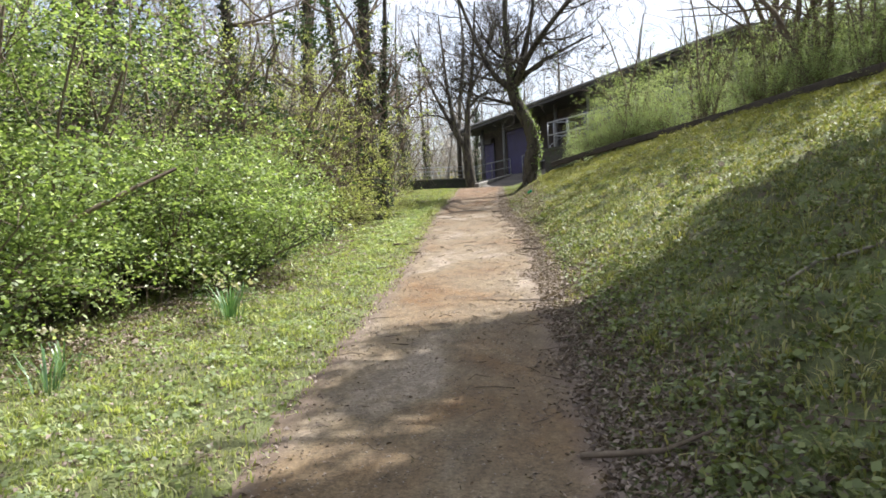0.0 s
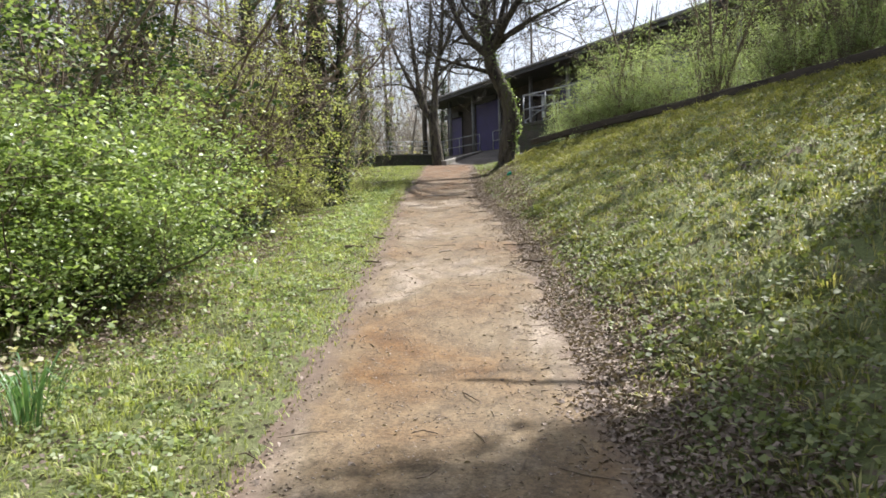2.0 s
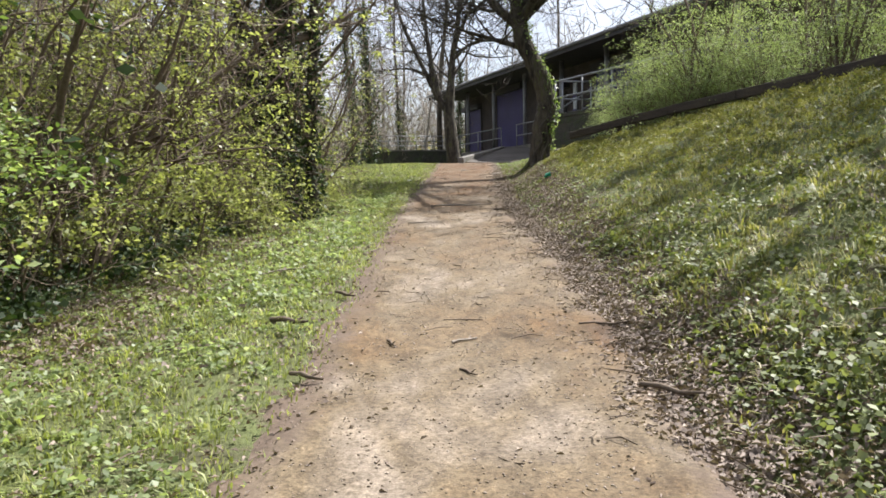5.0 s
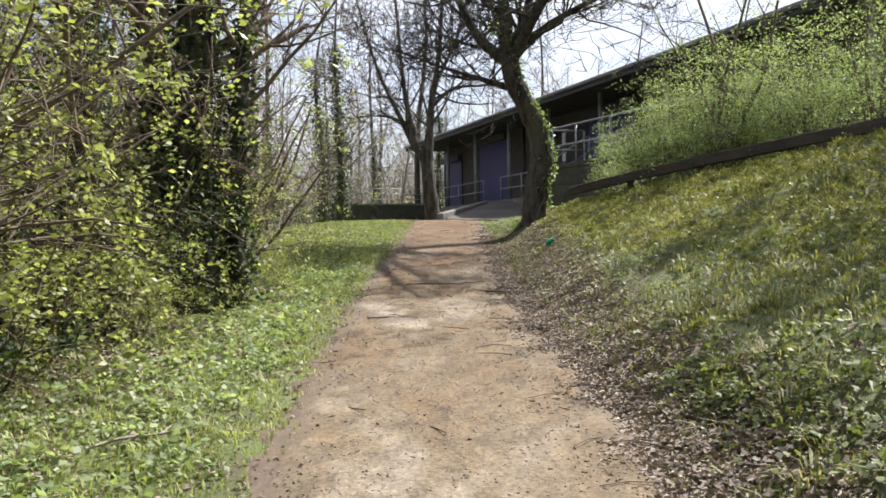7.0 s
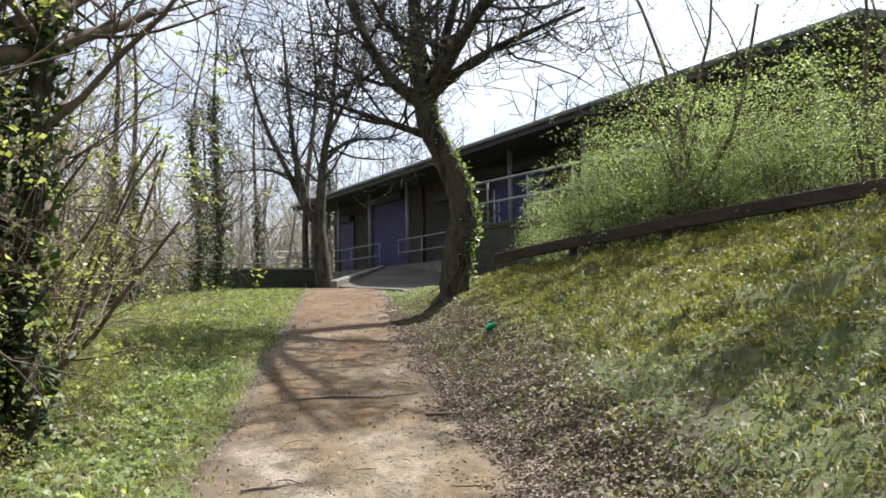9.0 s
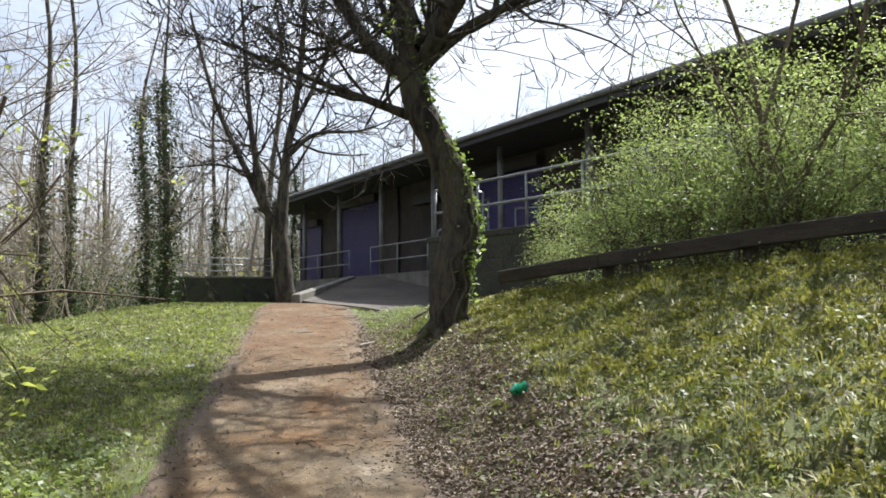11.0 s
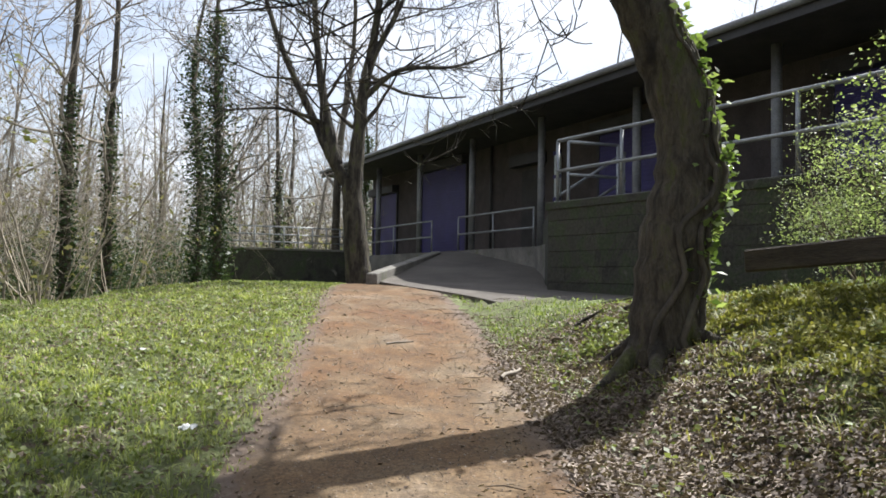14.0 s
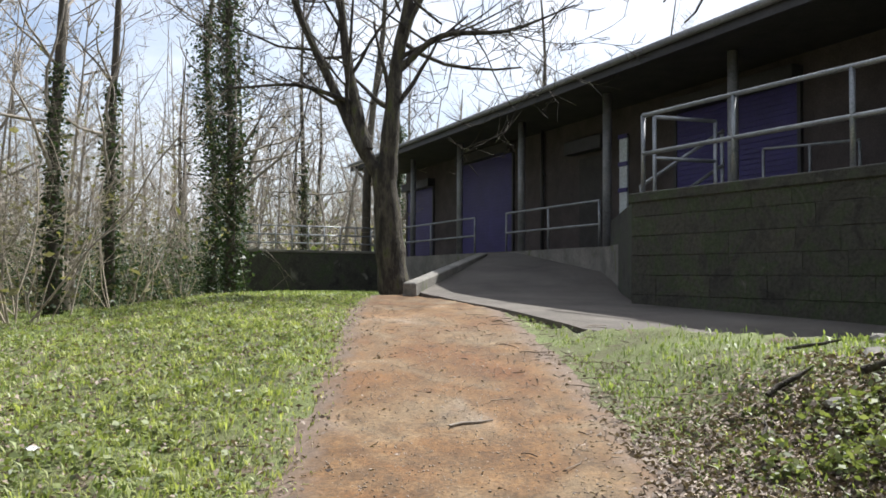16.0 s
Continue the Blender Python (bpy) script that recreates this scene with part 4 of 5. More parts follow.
# a leaning many-stemmed shrub at the lawn's corner
lawn_shrub = shrub("bare_shrub", rng, at(-4.35, 20.5), 3.0, 1.0, 8, 500, 0.04, M_LEAF_Y, "bare many-stemmed shrub at the lawn corner", depth=2, kids=(3, 5), cloud=0.05)
slim = shrub("bare_shrub", rng, at(-4.0, 19.0), 2.6, 1.0, 8, 450, 0.04, M_LEAF_Y, "thin-stemmed shrub with few buds", depth=2, kids=(3, 5), cloud=0.05)

repeat(lawn_shrub, [(-4.7, 19.3), (-5.5, 20.8), (-6.3, 22.4), (-5.4, 22.9), (-7.4, 24.6), (-6.9, 20.2), (-8.2, 22.4)], np.random.default_rng(61), 0.95, 1.4)
repeat(lawn_shrub, [(-5.3, 9.6), (-4.9, 11.6), (-5.6, 12.6)], rng, 1.2, 1.5)
pale = shrub("pale_twiggy_shrub", rng, at(-9.0, 31.5), 4.2, 3.4, 12, 600, 0.05, M_UNDER, "pale bare twiggy shrub at the wood edge", group="wood edge shrubs", kids=(4, 6), cloud=0.1, twig=M_PALETWIG, stout=0.45)
repeat(pale, [(-10.5, 34.0), (-8.8, 36.0), (-12.5, 31.0), (-13.5, 36.5), (-10.2, 39.5), (-15.5, 33.5), (-12.0, 42.5), (-8.4, 46.0), (-17.0, 40.0), (-6.2, 50.0), (-10.0, 48.0), (-3.5, 57.0), (-7.5, 56.0)], rng, 0.85, 1.25)
repeat(pale, [(-9.8, 29.0), (-11.4, 31.8), (-13.0, 28.2), (-10.8, 36.6), (-14.6, 40.6), (-9.4, 41.4), (-12.4, 46.0)], np.random.default_rng(62), 1.0, 1.35)

repeat(lowthin, [(-3.75, 18.9), (-3.6, 19.8), (-3.85, 20.6), (-4.3, 21.2), (-3.7, 17.6), (-3.75, 16.6)], rng, 0.3, 0.45)
repeat(thin, [(-4.0, 18.5), (-4.15, 19.6)], np.random.default_rng(6), 0.6, 0.7)

# small budding trees behind the hedge, their twigs shading the bank
rng_b = np.random.default_rng(77)
bud = shrub("budding_tree", rng_b, at(5.4, 19.9), 7.6, 2.8, 5, 6500, 0.085, M_LEAF_Y, "slender budding tree behind the bank hedge", "tree", "budding trees", kids=(4, 6), low=3.9, cloud=0.12, stout=1.3)
repeat(bud, [(6.3, 18.2), (7.2, 16.4)], rng_b, 0.85, 0.95)

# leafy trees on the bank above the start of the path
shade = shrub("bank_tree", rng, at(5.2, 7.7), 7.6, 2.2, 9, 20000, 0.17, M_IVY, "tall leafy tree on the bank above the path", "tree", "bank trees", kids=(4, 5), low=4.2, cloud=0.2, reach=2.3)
repeat(shade, [(4.9, 5.2), (4.7, 2.8), (4.9, 0.4)], rng, 0.95, 1.05)
repeat(shade, [(5.6, 9.4)], np.random.default_rng(5), 0.82, 0.84)


# ---- far woods ----
def far_woods(rng, count, spot):
    """Stems and fine branches of woods too far to tell apart."""
    out = []
    for _ in range(count):
        x, y = spot()
        h = rng.uniform(6, 11.5)
        z = float(ground_z(x, y, 0))
        lean = rng.normal(0, 1.3)
        p = np.array([(x, y, z - 0.2), (x + lean * 0.4, y, z + h * 0.5), (x + lean, y, z + h)])
        out.append((p, np.array((0.08, 0.05, 0.015)) * rng.uniform(0.4, 1.4), 4))
        for _ in range(30):
            f = rng.uniform(0.08, 0.95)
            q = p[0] + (p[2] - p[0]) * f
            a = rng.uniform(0, 6.28)
            ln = rng.uniform(0.8, 2.8) * (1.2 - f * 0.6)
            e = q + np.array((math.cos(a) * ln * 0.7, math.sin(a) * ln * 0.7, ln * rng.uniform(0.2, 0.9)))
            out.append((np.array([q, e]), np.array((0.022, 0.007)), 3))
    return tubes(out)


def spot_far():
    a, d = rng.uniform(-0.85, 0.45), rng.uniform(56, 110)
    return d * math.sin(a), d * math.cos(a)


def spot_side():
    return rng.uniform(-40, -11), rng.uniform(-4, 46)


woods = from_arrays("far_woods", *far_woods(rng, 1000, spot_far), M_WOODTWIG)
tagged(woods, "distant bare woodland stems and twigs", "woods", kind="stuff")
woods = from_arrays("side_woods", *far_woods(rng, 420, spot_side), M_WOODTWIG)
tagged(woods, "bare woodland stems behind the thicket", "woods", kind="stuff")


def understory(rng, count, spot, top, size, spread=1.2):
    c = np.empty((count, 3))
    k = 60
    for i in range(0, count, k):
        x, y = spot()
        m = min(k, count - i)
        w = rng.uniform(0.6, 1.4) * spread
        h = rng.uniform(0.35, 1.0) * top
        c[i:i + m] = np.array((x, y, float(ground_z(x, y, 0)))) + rng.normal(0, 1, (m, 3)) * (w, w, 0) + np.stack((np.zeros(m), np.zeros(m), rng.uniform(0, h, m)), -1)
    return leaves(rng, c, size)


ob = from_arrays("understory", *understory(rng, 26000, spot_far, 5.0, 0.36, 2.0), M_UNDER)
tagged(ob, "scrubby woodland undergrowth in the distance", "undergrowth", kind="stuff")
ob = from_arrays("thicket_undergrowth", *understory(rng, 24000, spot_side, 5.5, 0.2, 1.6), M_UNDER)
tagged(ob, "scrubby undergrowth behind the thicket", "undergrowth", kind="stuff")


def spot_edge():
    return rng.uniform(-26, -8.8), rng.uniform(45, 62)


ob = from_arrays("evergreen_undergrowth", *understory(rng, 30000, spot_edge, 3.0, 0.12, 0.9), M_IVY)
tagged(ob, "dark evergreen undergrowth below the woodland trees", "undergrowth", kind="stuff")
ob = from_arrays("evergreen_undergrowth", *understory(rng, 16000, spot_far, 3.6, 0.3, 1.4), M_WEED)
tagged(ob, "green undergrowth among the far trees", "undergrowth", kind="stuff")


# ---- ground cover ----
def kites(rng, c, height, width, lean=0.45):
    """Upright blades of grass at the places c."""
    n = len(c)
    a = rng.uniform(0, 2 * math.pi, n)
    d = np.stack((np.cos(a), np.sin(a), np.zeros(n)), -1)
    side = np.stack((-np.sin(a), np.cos(a), np.zeros(n)), -1)
    h = (height * rng.uniform(0.5, 1.35, n))[:, None]
    ln = np.abs(rng.normal(0, lean, n))[:, None]
    upv = np.array((0, 0, 1.0))
    mid = c + upv * h * 0.5 + d * h * ln * 0.3
    tip = c + upv * h * (1 - 0.25 * np.minimum(ln, 1.5)) + d * h * ln
    w = (width * rng.uniform(0.7, 1.4, n))[:, None]
    v = np.stack((c - upv * 0.01, mid + side * w, tip, mid - side * w), 1).reshape(-1, 3)
    return v, np.arange(4 * n).reshape(-1, 4)


def clumped(rng, x, y, f, lo):
    """Keeps places by chance, more of them where slow waves run high."""
    k = 0.5 + 0.5 * wavy(x, y, f, 2.7) + 0.35 * wavy(x, y, f * 3.3, 5.1)
    return rng.uniform(0, 1, len(x)) < np.clip(k, lo, 1)


def on_ground(x, y, lift=0.0):
    return np.stack((x, y, ground_z(x, y) + lift), -1)


rng = np.random.default_rng(41)
# lawn beside the path
n = 190000
y = rng.uniform(-0.5, 36.0, n)
left = smooth_interp(y, PATH_Y, PATH_L)
x = left + 0.10 - np.abs(rng.gamma(1.5, 1.25, n)) + rng.normal(0, 0.05, n)
k = clumped(rng, x, y, 2.2, 0.16) & (x > -14)
x, y = x[k], y[k]
ob = from_arrays("lawn_grass", *kites(rng, on_ground(x, y), 0.042, 0.0042, 1.0), M_GRASS)
tagged(ob, "short sunlit lawn grass beside the path", "grass", kind="stuff")
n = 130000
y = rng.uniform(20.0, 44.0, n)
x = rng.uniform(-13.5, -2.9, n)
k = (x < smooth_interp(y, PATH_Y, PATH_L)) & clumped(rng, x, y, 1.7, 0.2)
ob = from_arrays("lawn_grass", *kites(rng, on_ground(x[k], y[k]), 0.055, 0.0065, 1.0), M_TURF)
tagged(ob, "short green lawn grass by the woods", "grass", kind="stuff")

# coarse grass on the bank
n = 210000
y = rng.uniform(0.5, 26.5, n) + rng.normal(0, 0.5, n)
toe = smooth_interp(y, PATH_Y, PATH_R)
x = toe + 0.12 + rng.uniform(0, 1, n) ** 1.25 * (np.minimum(fence_x(y), 9) - toe)
k = clumped(rng, x, y, 1.7, 0.28)
k &= rng.uniform(0, 1, n) < np.interp(x - toe, (0, 0.5, 1.2), (0.25, 0.6, 1.0)) * np.where(y > 17, np.interp(x - toe, (0, 0.9, 1.6), (0.1, 0.35, 1.0)), 1)
x, y = x[k], y[k]
ob = from_arrays("bank_grass", *kites(rng, on_ground(x, y), 0.06, 0.005, 1.2), M_BANK)
tagged(ob, "coarse tufted grass on the bank", "grass", kind="stuff")

# taller tufts that lean out from their middle
def tufts(rng, cx, cy, per, height, width, reach):
    n = len(cx) * per
    x0, y0 = np.repeat(cx, per), np.repeat(cy, per)
    s = np.repeat(rng.uniform(0.5, 1.3, len(cx)), per)
    a, r = rng.uniform(0, 6.283, n), reach * s * np.sqrt(rng.uniform(0, 1, n))
    ox, oy = np.cos(a), np.sin(a)
    c = on_ground(x0 + ox * r, y0 + oy * r)
    d = np.stack((ox, oy, np.zeros(n)), -1)
    side = np.stack((-oy, ox, np.zeros(n)), -1)
    h = (height * s * rng.uniform(0.6, 1.2, n))[:, None]
    ln = (0.25 + 0.9 * r / (reach * s) + rng.normal(0, 0.15, n))[:, None]
    mid = c + np.array((0, 0, 1.0)) * h * 0.6 + d * h * ln * 0.35
    tip = c + np.array((0, 0, 1.0)) * h * (1 - 0.35 * ln.clip(0, 1.5)) + d * h * ln
    v = np.stack((c, mid + side * width, tip, mid - side * width), 1).reshape(-1, 3)
    return v, np.arange(4 * n).reshape(-1, 4)


n = 4200
y = rng.uniform(0.5, 26.0, n)
toe = smooth_interp(y, PATH_Y, PATH_R)
x = toe + 0.35 + rng.uniform(0, 1, n) ** 1.2 * (np.minimum(fence_x(y), 9) - toe - 0.4)
k = clumped(rng, x, y, 2.1, 0.3)
k &= (y < 16) | (x - toe > 1.0)
ob = from_arrays("grass_tufts", *tufts(rng, x[k], y[k], 34, 0.085, 0.0045, 0.075), M_BANK)
tagged(ob, "loose tufts of longer grass on the bank", "grass", kind="stuff")
n = 1500
y = rng.uniform(0.0, 34.0, n)
x = smooth_interp(y, PATH_Y, PATH_L) - 0.1 - rng.gamma(1.5, 1.2, n)
ob = from_arrays("grass_tufts", *tufts(rng, x, y, 26, 0.075, 0.004, 0.06), M_GRASS)
tagged(ob, "small tufts of longer grass in the lawn", "grass", kind="stuff")
n = 6500
y = rng.uniform(13.0, 22.0, n)
x = smooth_interp(y, PATH_Y, PATH_L) - 0.25 - rng.gamma(1.5, 0.5, n)
k = clumped(rng, x, y, 2.6, 0.1)
ob = from_arrays("verge_weeds", *leaves(rng, on_ground(x[k], y[k], 0.05), 0.045, 0.6, 0.8), M_HEDGE)
tagged(ob, "broad-leaved weeds along the thicket edge", "weeds", kind="stuff")

# grass between path, tree and paving
n = 30000
y = rng.uniform(26.0, 34.5, n)
x = rng.uniform(-1.6, 2.6, n)
xl = np.interp(y, (26.6, 28.4, 30.5, 33, 35.8), (2.6, 0.95, -0.75, -1.35, -2.42))
k = (x > smooth_interp(y, PATH_Y, PATH_R) + 0.1) & (x < xl - 0.05) & clumped(rng, x, y, 1.1, 0.12)
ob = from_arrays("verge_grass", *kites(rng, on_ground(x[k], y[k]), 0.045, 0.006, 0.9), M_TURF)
tagged(ob, "patchy grass between path and paving", "grass", kind="stuff")

# small broad leaves of weeds and creeping ivy
def rosettes(rng, cx, cy, per, size, reach, rise, tilt=0.55):
    """Low domed clumps of small broad leaves."""
    n = len(cx) * per
    s = np.repeat(rng.uniform(0.45, 1.35, len(cx)), per)
    a, u = rng.uniform(0, 6.283, n), np.sqrt(rng.uniform(0, 1, n))
    x, y = np.repeat(cx, per) + np.cos(a) * u * reach * s, np.repeat(cy, per) + np.sin(a) * u * reach * s
    return leaves(rng, on_ground(x, y, 0.012) + np.stack((0 * x, 0 * x, rise * s * (1 - u * u) * rng.uniform(0.35, 1, n)), -1), size, tilt, 0.75)


n = 4600
y = rng.uniform(0.5, 25.5, n)
toe = smooth_interp(y, PATH_Y, PATH_R)
x = toe + 0.3 + rng.uniform(0, 1, n) ** 1.35 * 4.6
k = clumped(rng, x, y, 1.9, 0.15) & (x < fence_x(y) - 0.2) & ((y < 15) | (rng.uniform(0, 1, n) < 0.25) & (x - toe > 1.1))
ob = from_arrays("weed_clumps", *rosettes(rng, x[k], y[k], 28, 0.038, 0.15, 0.10), M_WEED)
tagged(ob, "leafy clumps of weeds and creeping ivy on the bank", "weeds", kind="stuff")
n = 1700
y = rng.uniform(1.5, 22.0, n)
x = smooth_interp(y, PATH_Y, PATH_L) - 0.15 - rng.gamma(1.5, 0.8, n)
k = clumped(rng, x, y, 2.3, 0.1)
ob = from_arrays("weed_clumps", *rosettes(rng, x[k], y[k], 24, 0.036, 0.13, 0.05), M_HEDGE)
tagged(ob, "flat leafy weed patches beside the path", "weeds", kind="stuff")
n = 5600
y = rng.uniform(9.0, 26.3, n)
toe = smooth_interp(y, PATH_Y, PATH_R)
df = np.minimum(fence_x(y), 9) - toe
x = toe + df * (1 - rng.uniform(0, 1, n) ** 1.3 * 0.75)
k = clumped(rng, x, y, 2.2, 0.15) & ((y < 17) | (x - toe > 1.2))
ob = from_arrays("moss_clumps", *rosettes(rng, x[k], y[k], 30, 0.03, 0.14, 0.09, 0.9), M_MOSS)
tagged(ob, "yellowish mossy tufts over the upper bank", "moss", kind="stuff")
n = 30000
y = rng.uniform(0.5, 26.5, n) + rng.normal(0, 0.6, n)
toe = smooth_interp(y, PATH_Y, PATH_R)
x = toe + 0.2 + rng.uniform(0, 1, n) ** 1.3 * 5.5
k = clumped(rng, x, y, 2.3, 0.12) & (x < fence_x(y))
ob = from_arrays("bank_weeds", *leaves(rng, on_ground(x[k], y[k], 0.045), 0.036, 0.5, 0.75), M_WEED)
tagged(ob, "low broad-leaved weeds among the bank grass", "weeds", kind="stuff")
n = 26000
y = rng.uniform(0.0, 27.0, n)
x = smooth_interp(y, PATH_Y, PATH_L) - 0.1 - rng.gamma(1.6, 0.9, n)
k = clumped(rng, x, y, 2.0, 0.12)
ob = from_arrays("lawn_weeds", *leaves(rng, on_ground(x[k], y[k], 0.03), 0.03, 0.5, 0.75), M_WEED)
tagged(ob, "low broad-leaved weeds in the lawn", "weeds", kind="stuff")
n = 26000
y = rng.uniform(9.0, 21.5, n)
x = smooth_interp(y, PATH_Y, PATH_L) - 1.7 - rng.gamma(1.6, 0.7, n)
k = clumped(rng, x, y, 1.5, 0.2)
ob = from_arrays("creeping_ivy", *leaves(rng, on_ground(x[k], y[k], 0.07) + np.stack((0 * x[k], 0 * x[k], rng.uniform(0, 0.12, k.sum())), -1), 0.06, 0.6, 0.85), M_IVY)
tagged(ob, "dark ivy creeping under the thicket", "ivy", kind="stuff")

# dead leaves
n = 100000
y = 5 + 22 * rng.uniform(0, 1, n) ** 0.5 + rng.normal(0, 0.5, n)
toe = smooth_interp(y, PATH_Y, PATH_R)
x = toe + rng.normal(0.12, 0.24, n) + np.interp(y, (16, 20, 25), (0, 0.25, 0.5)) * rng.uniform(-0.2, 1.9, n)
ob = from_arrays("leaf_litter", *leaves(rng, on_ground(x, y, 0.018), 0.036, 0.6, 0.55, 0.9), M_LITTER)
tagged(ob, "drift of dead brown leaves at the foot of the bank", "leaf litter", kind="stuff")
n = 95000
y = rng.uniform(-0.5, 34, n)
x = rng.uniform(-5.5, 5.0, n)
l0, r0 = smooth_interp(y, PATH_Y, PATH_L), smooth_interp(y, PATH_Y, PATH_R)
e = np.minimum(np.abs(x - l0), np.abs(x - r0))
k = (x < fence_x(y)) & (rng.uniform(0, 1, n) < np.where((x > l0) & (x < r0), 0.10 + 0.6 * np.exp(-e * 7), 0.85))
ob = from_arrays("scattered_leaves", *leaves(rng, on_ground(x[k], y[k], 0.024), 0.032, 0.6, 0.55, 0.8), M_LITTER)
tagged(ob, "scattered dead leaves on grass and path", "leaf litter", kind="stuff")
# bare, litter-strewn ground under the overhanging bushes
n = 22000
y = rng.uniform(4.5, 20.0, n)
x = np.interp(y, (4, 8, 12, 20), (-3.4, -3.1, -3.3, -3.5)) + rng.normal(-0.25, 0.42, n)
k = clumped(rng, x, y, 1.8, 0.25)
ob = from_arrays("leaf_litter", *leaves(rng, on_ground(x[k], y[k], 0.028), 0.042, 0.6, 0.55, 0.9), M_LITTER)
tagged(ob, "dead brown leaves under the bushes", "leaf litter", kind="stuff")


def pebbles(rng, c, size):
    """Small rough stones: four-sided double pyramids, half sunk."""
    n = len(c)
    a = rng.uniform(0, 6.283, n)
    r = size * rng.uniform(0.5, 1.4, n)
    v = np.empty((n, 6, 3))
    for k in range(4):
        e = r * rng.uniform(0.7, 1.2, n)
        v[:, k] = c + np.stack((np.cos(a + k * 1.571) * e, np.sin(a + k * 1.571) * e, 0 * a), -1)
    v[:, 4], v[:, 5] = c, c
    v[:, 4, 2] += r * 0.6
    v[:, 5, 2] -= r * 0.4
    f = np.array([(k, (k + 1) % 4, 4) for k in range(4)] + [((k + 1) % 4, k, 5) for k in range(4)])
    return v.reshape(-1, 3), (np.arange(n)[:, None, None] * 6 + f[None]).reshape(-1, 3)


M_PEBBLE = leaf_material("path_grit", [(0.1, (0.10, 0.075, 0.05)), (0.5, (0.20, 0.155, 0.11)), (0.85, (0.33, 0.28, 0.23)), (1.0, (0.5, 0.46, 0.42))], 0.85, 0.0, 2.0)
n = 26000
y = rng.uniform(0.5, 32, n)
l0, r0 = smooth_interp(y, PATH_Y, PATH_L), smooth_interp(y, PATH_Y, PATH_R)
u = rng.uniform(-0.03, 1.03, n)
x = l0 + (r0 - l0) * u
ob = from_arrays("path_grit", *pebbles(rng, on_ground(x, y, 0.0) + np.stack((0 * x, 0 * x, np.clip(np.minimum(u, 1 - u) * 0.27, -0.06, 0.022) + 0.004), -1), 0.0065), M_PEBBLE)
tagged(ob, "fine loose grit and small stones on the path", "gravel", kind="stuff")
n = 14000
y = rng.uniform(21.0, 36.0, n)
x = rng.uniform(-10.5, -2.6, n)
k = clumped(rng, x, y, 1.3, 0.08) & (x < smooth_interp(y, PATH_Y, PATH_L))
ob = from_arrays("scattered_leaves", *leaves(rng, on_ground(x[k], y[k], 0.03), 0.04, 0.6, 0.55, 0.8), M_LITTER)
tagged(ob, "dead leaves strewn over the lawn", "leaf litter", kind="stuff")
n = 900
y = rng.uniform(21.0, 35.0, n)
x = smooth_interp(y, PATH_Y, PATH_L) - 0.2 - rng.gamma(1.6, 1.5, n)
ob = from_arrays("weed_clumps", *rosettes(rng, x, y, 22, 0.04, 0.14, 0.05), M_WEED)
tagged(ob, "flat weed patches in the lawn", "weeds", kind="stuff")
n = 16000
y = rng.uniform(0.0, 9.0, n)
x = smooth_interp(y, PATH_Y, PATH_R) + rng.normal(0.18, 0.24, n)
ob = from_arrays("leaf_litter", *leaves(rng, on_ground(x, y, 0.018), 0.036, 0.6, 0.55, 0.9), M_LITTER)
tagged(ob, "dead leaves and bits along the path edge", "leaf litter", kind="stuff")
tw = []
for _ in range(620):
    y = rng.uniform(0.5, 33)
    l0, r0 = float(smooth_interp(y, PATH_Y, PATH_L)), float(smooth_interp(y, PATH_Y, PATH_R))
    x = r0 + rng.normal(0.1, 0.35) if rng.uniform() < 0.78 else rng.uniform(l0 - 0.5, r0 + 0.2)
    a, ln = rng.uniform(0, 3.14), rng.uniform(0.03, 0.13)
    p = np.array((x, y, float(ground_z(x, y)) + 0.032))
    d = np.array((math.cos(a), math.sin(a), 0)) * ln
    tw.append((np.array((p - d, p + rng.normal(0, 0.01, 3), p + d)), np.array((0.003, 0.004, 0.002)), 3))
ob = from_arrays("twig_litter", *tubes(tw), M_TWIG)
tagged(ob, "small fallen twigs on the path", "twigs", kind="stuff")

# ---- small things ----
def lay(x, y, lift=0.0):
    return Vector((x, y, float(ground_z(x, y)) + lift))


def stick(x, y, ang, length, r, mat, label):
    """A crooked fallen stick with a side stub."""
    d = Vector((math.cos(radians(ang)), math.sin(radians(ang)), 0))
    s = Vector((-d.y, d.x, 0))
    ps = []
    for f in (-0.5, -0.2, 0.15, 0.5):
        q = Vector((x, y, 0)) + d * length * f + s * length * (0.06 if f in (-0.2,) else (-0.05 if f == 0.15 else 0))
        ps.append(tuple(lay(q.x, q.y, 0.028 + r)))
    ps = np.array(ps)
    br = [(ps, np.array((r, r * 1.1, r * 0.9, r * 0.5)), 6)]
    e = ps[2] + np.array(tuple(d * length * 0.15 + s * length * 0.16)) + np.array((0, 0, 0.02))
    br.append((np.array((ps[2], (ps[2] + e) / 2, e)), np.array((r * 0.6, r * 0.5, r * 0.25)), 5))
    return tagged(from_arrays("stick", *tubes(br), mat, True), label, "stick", "fallen sticks")


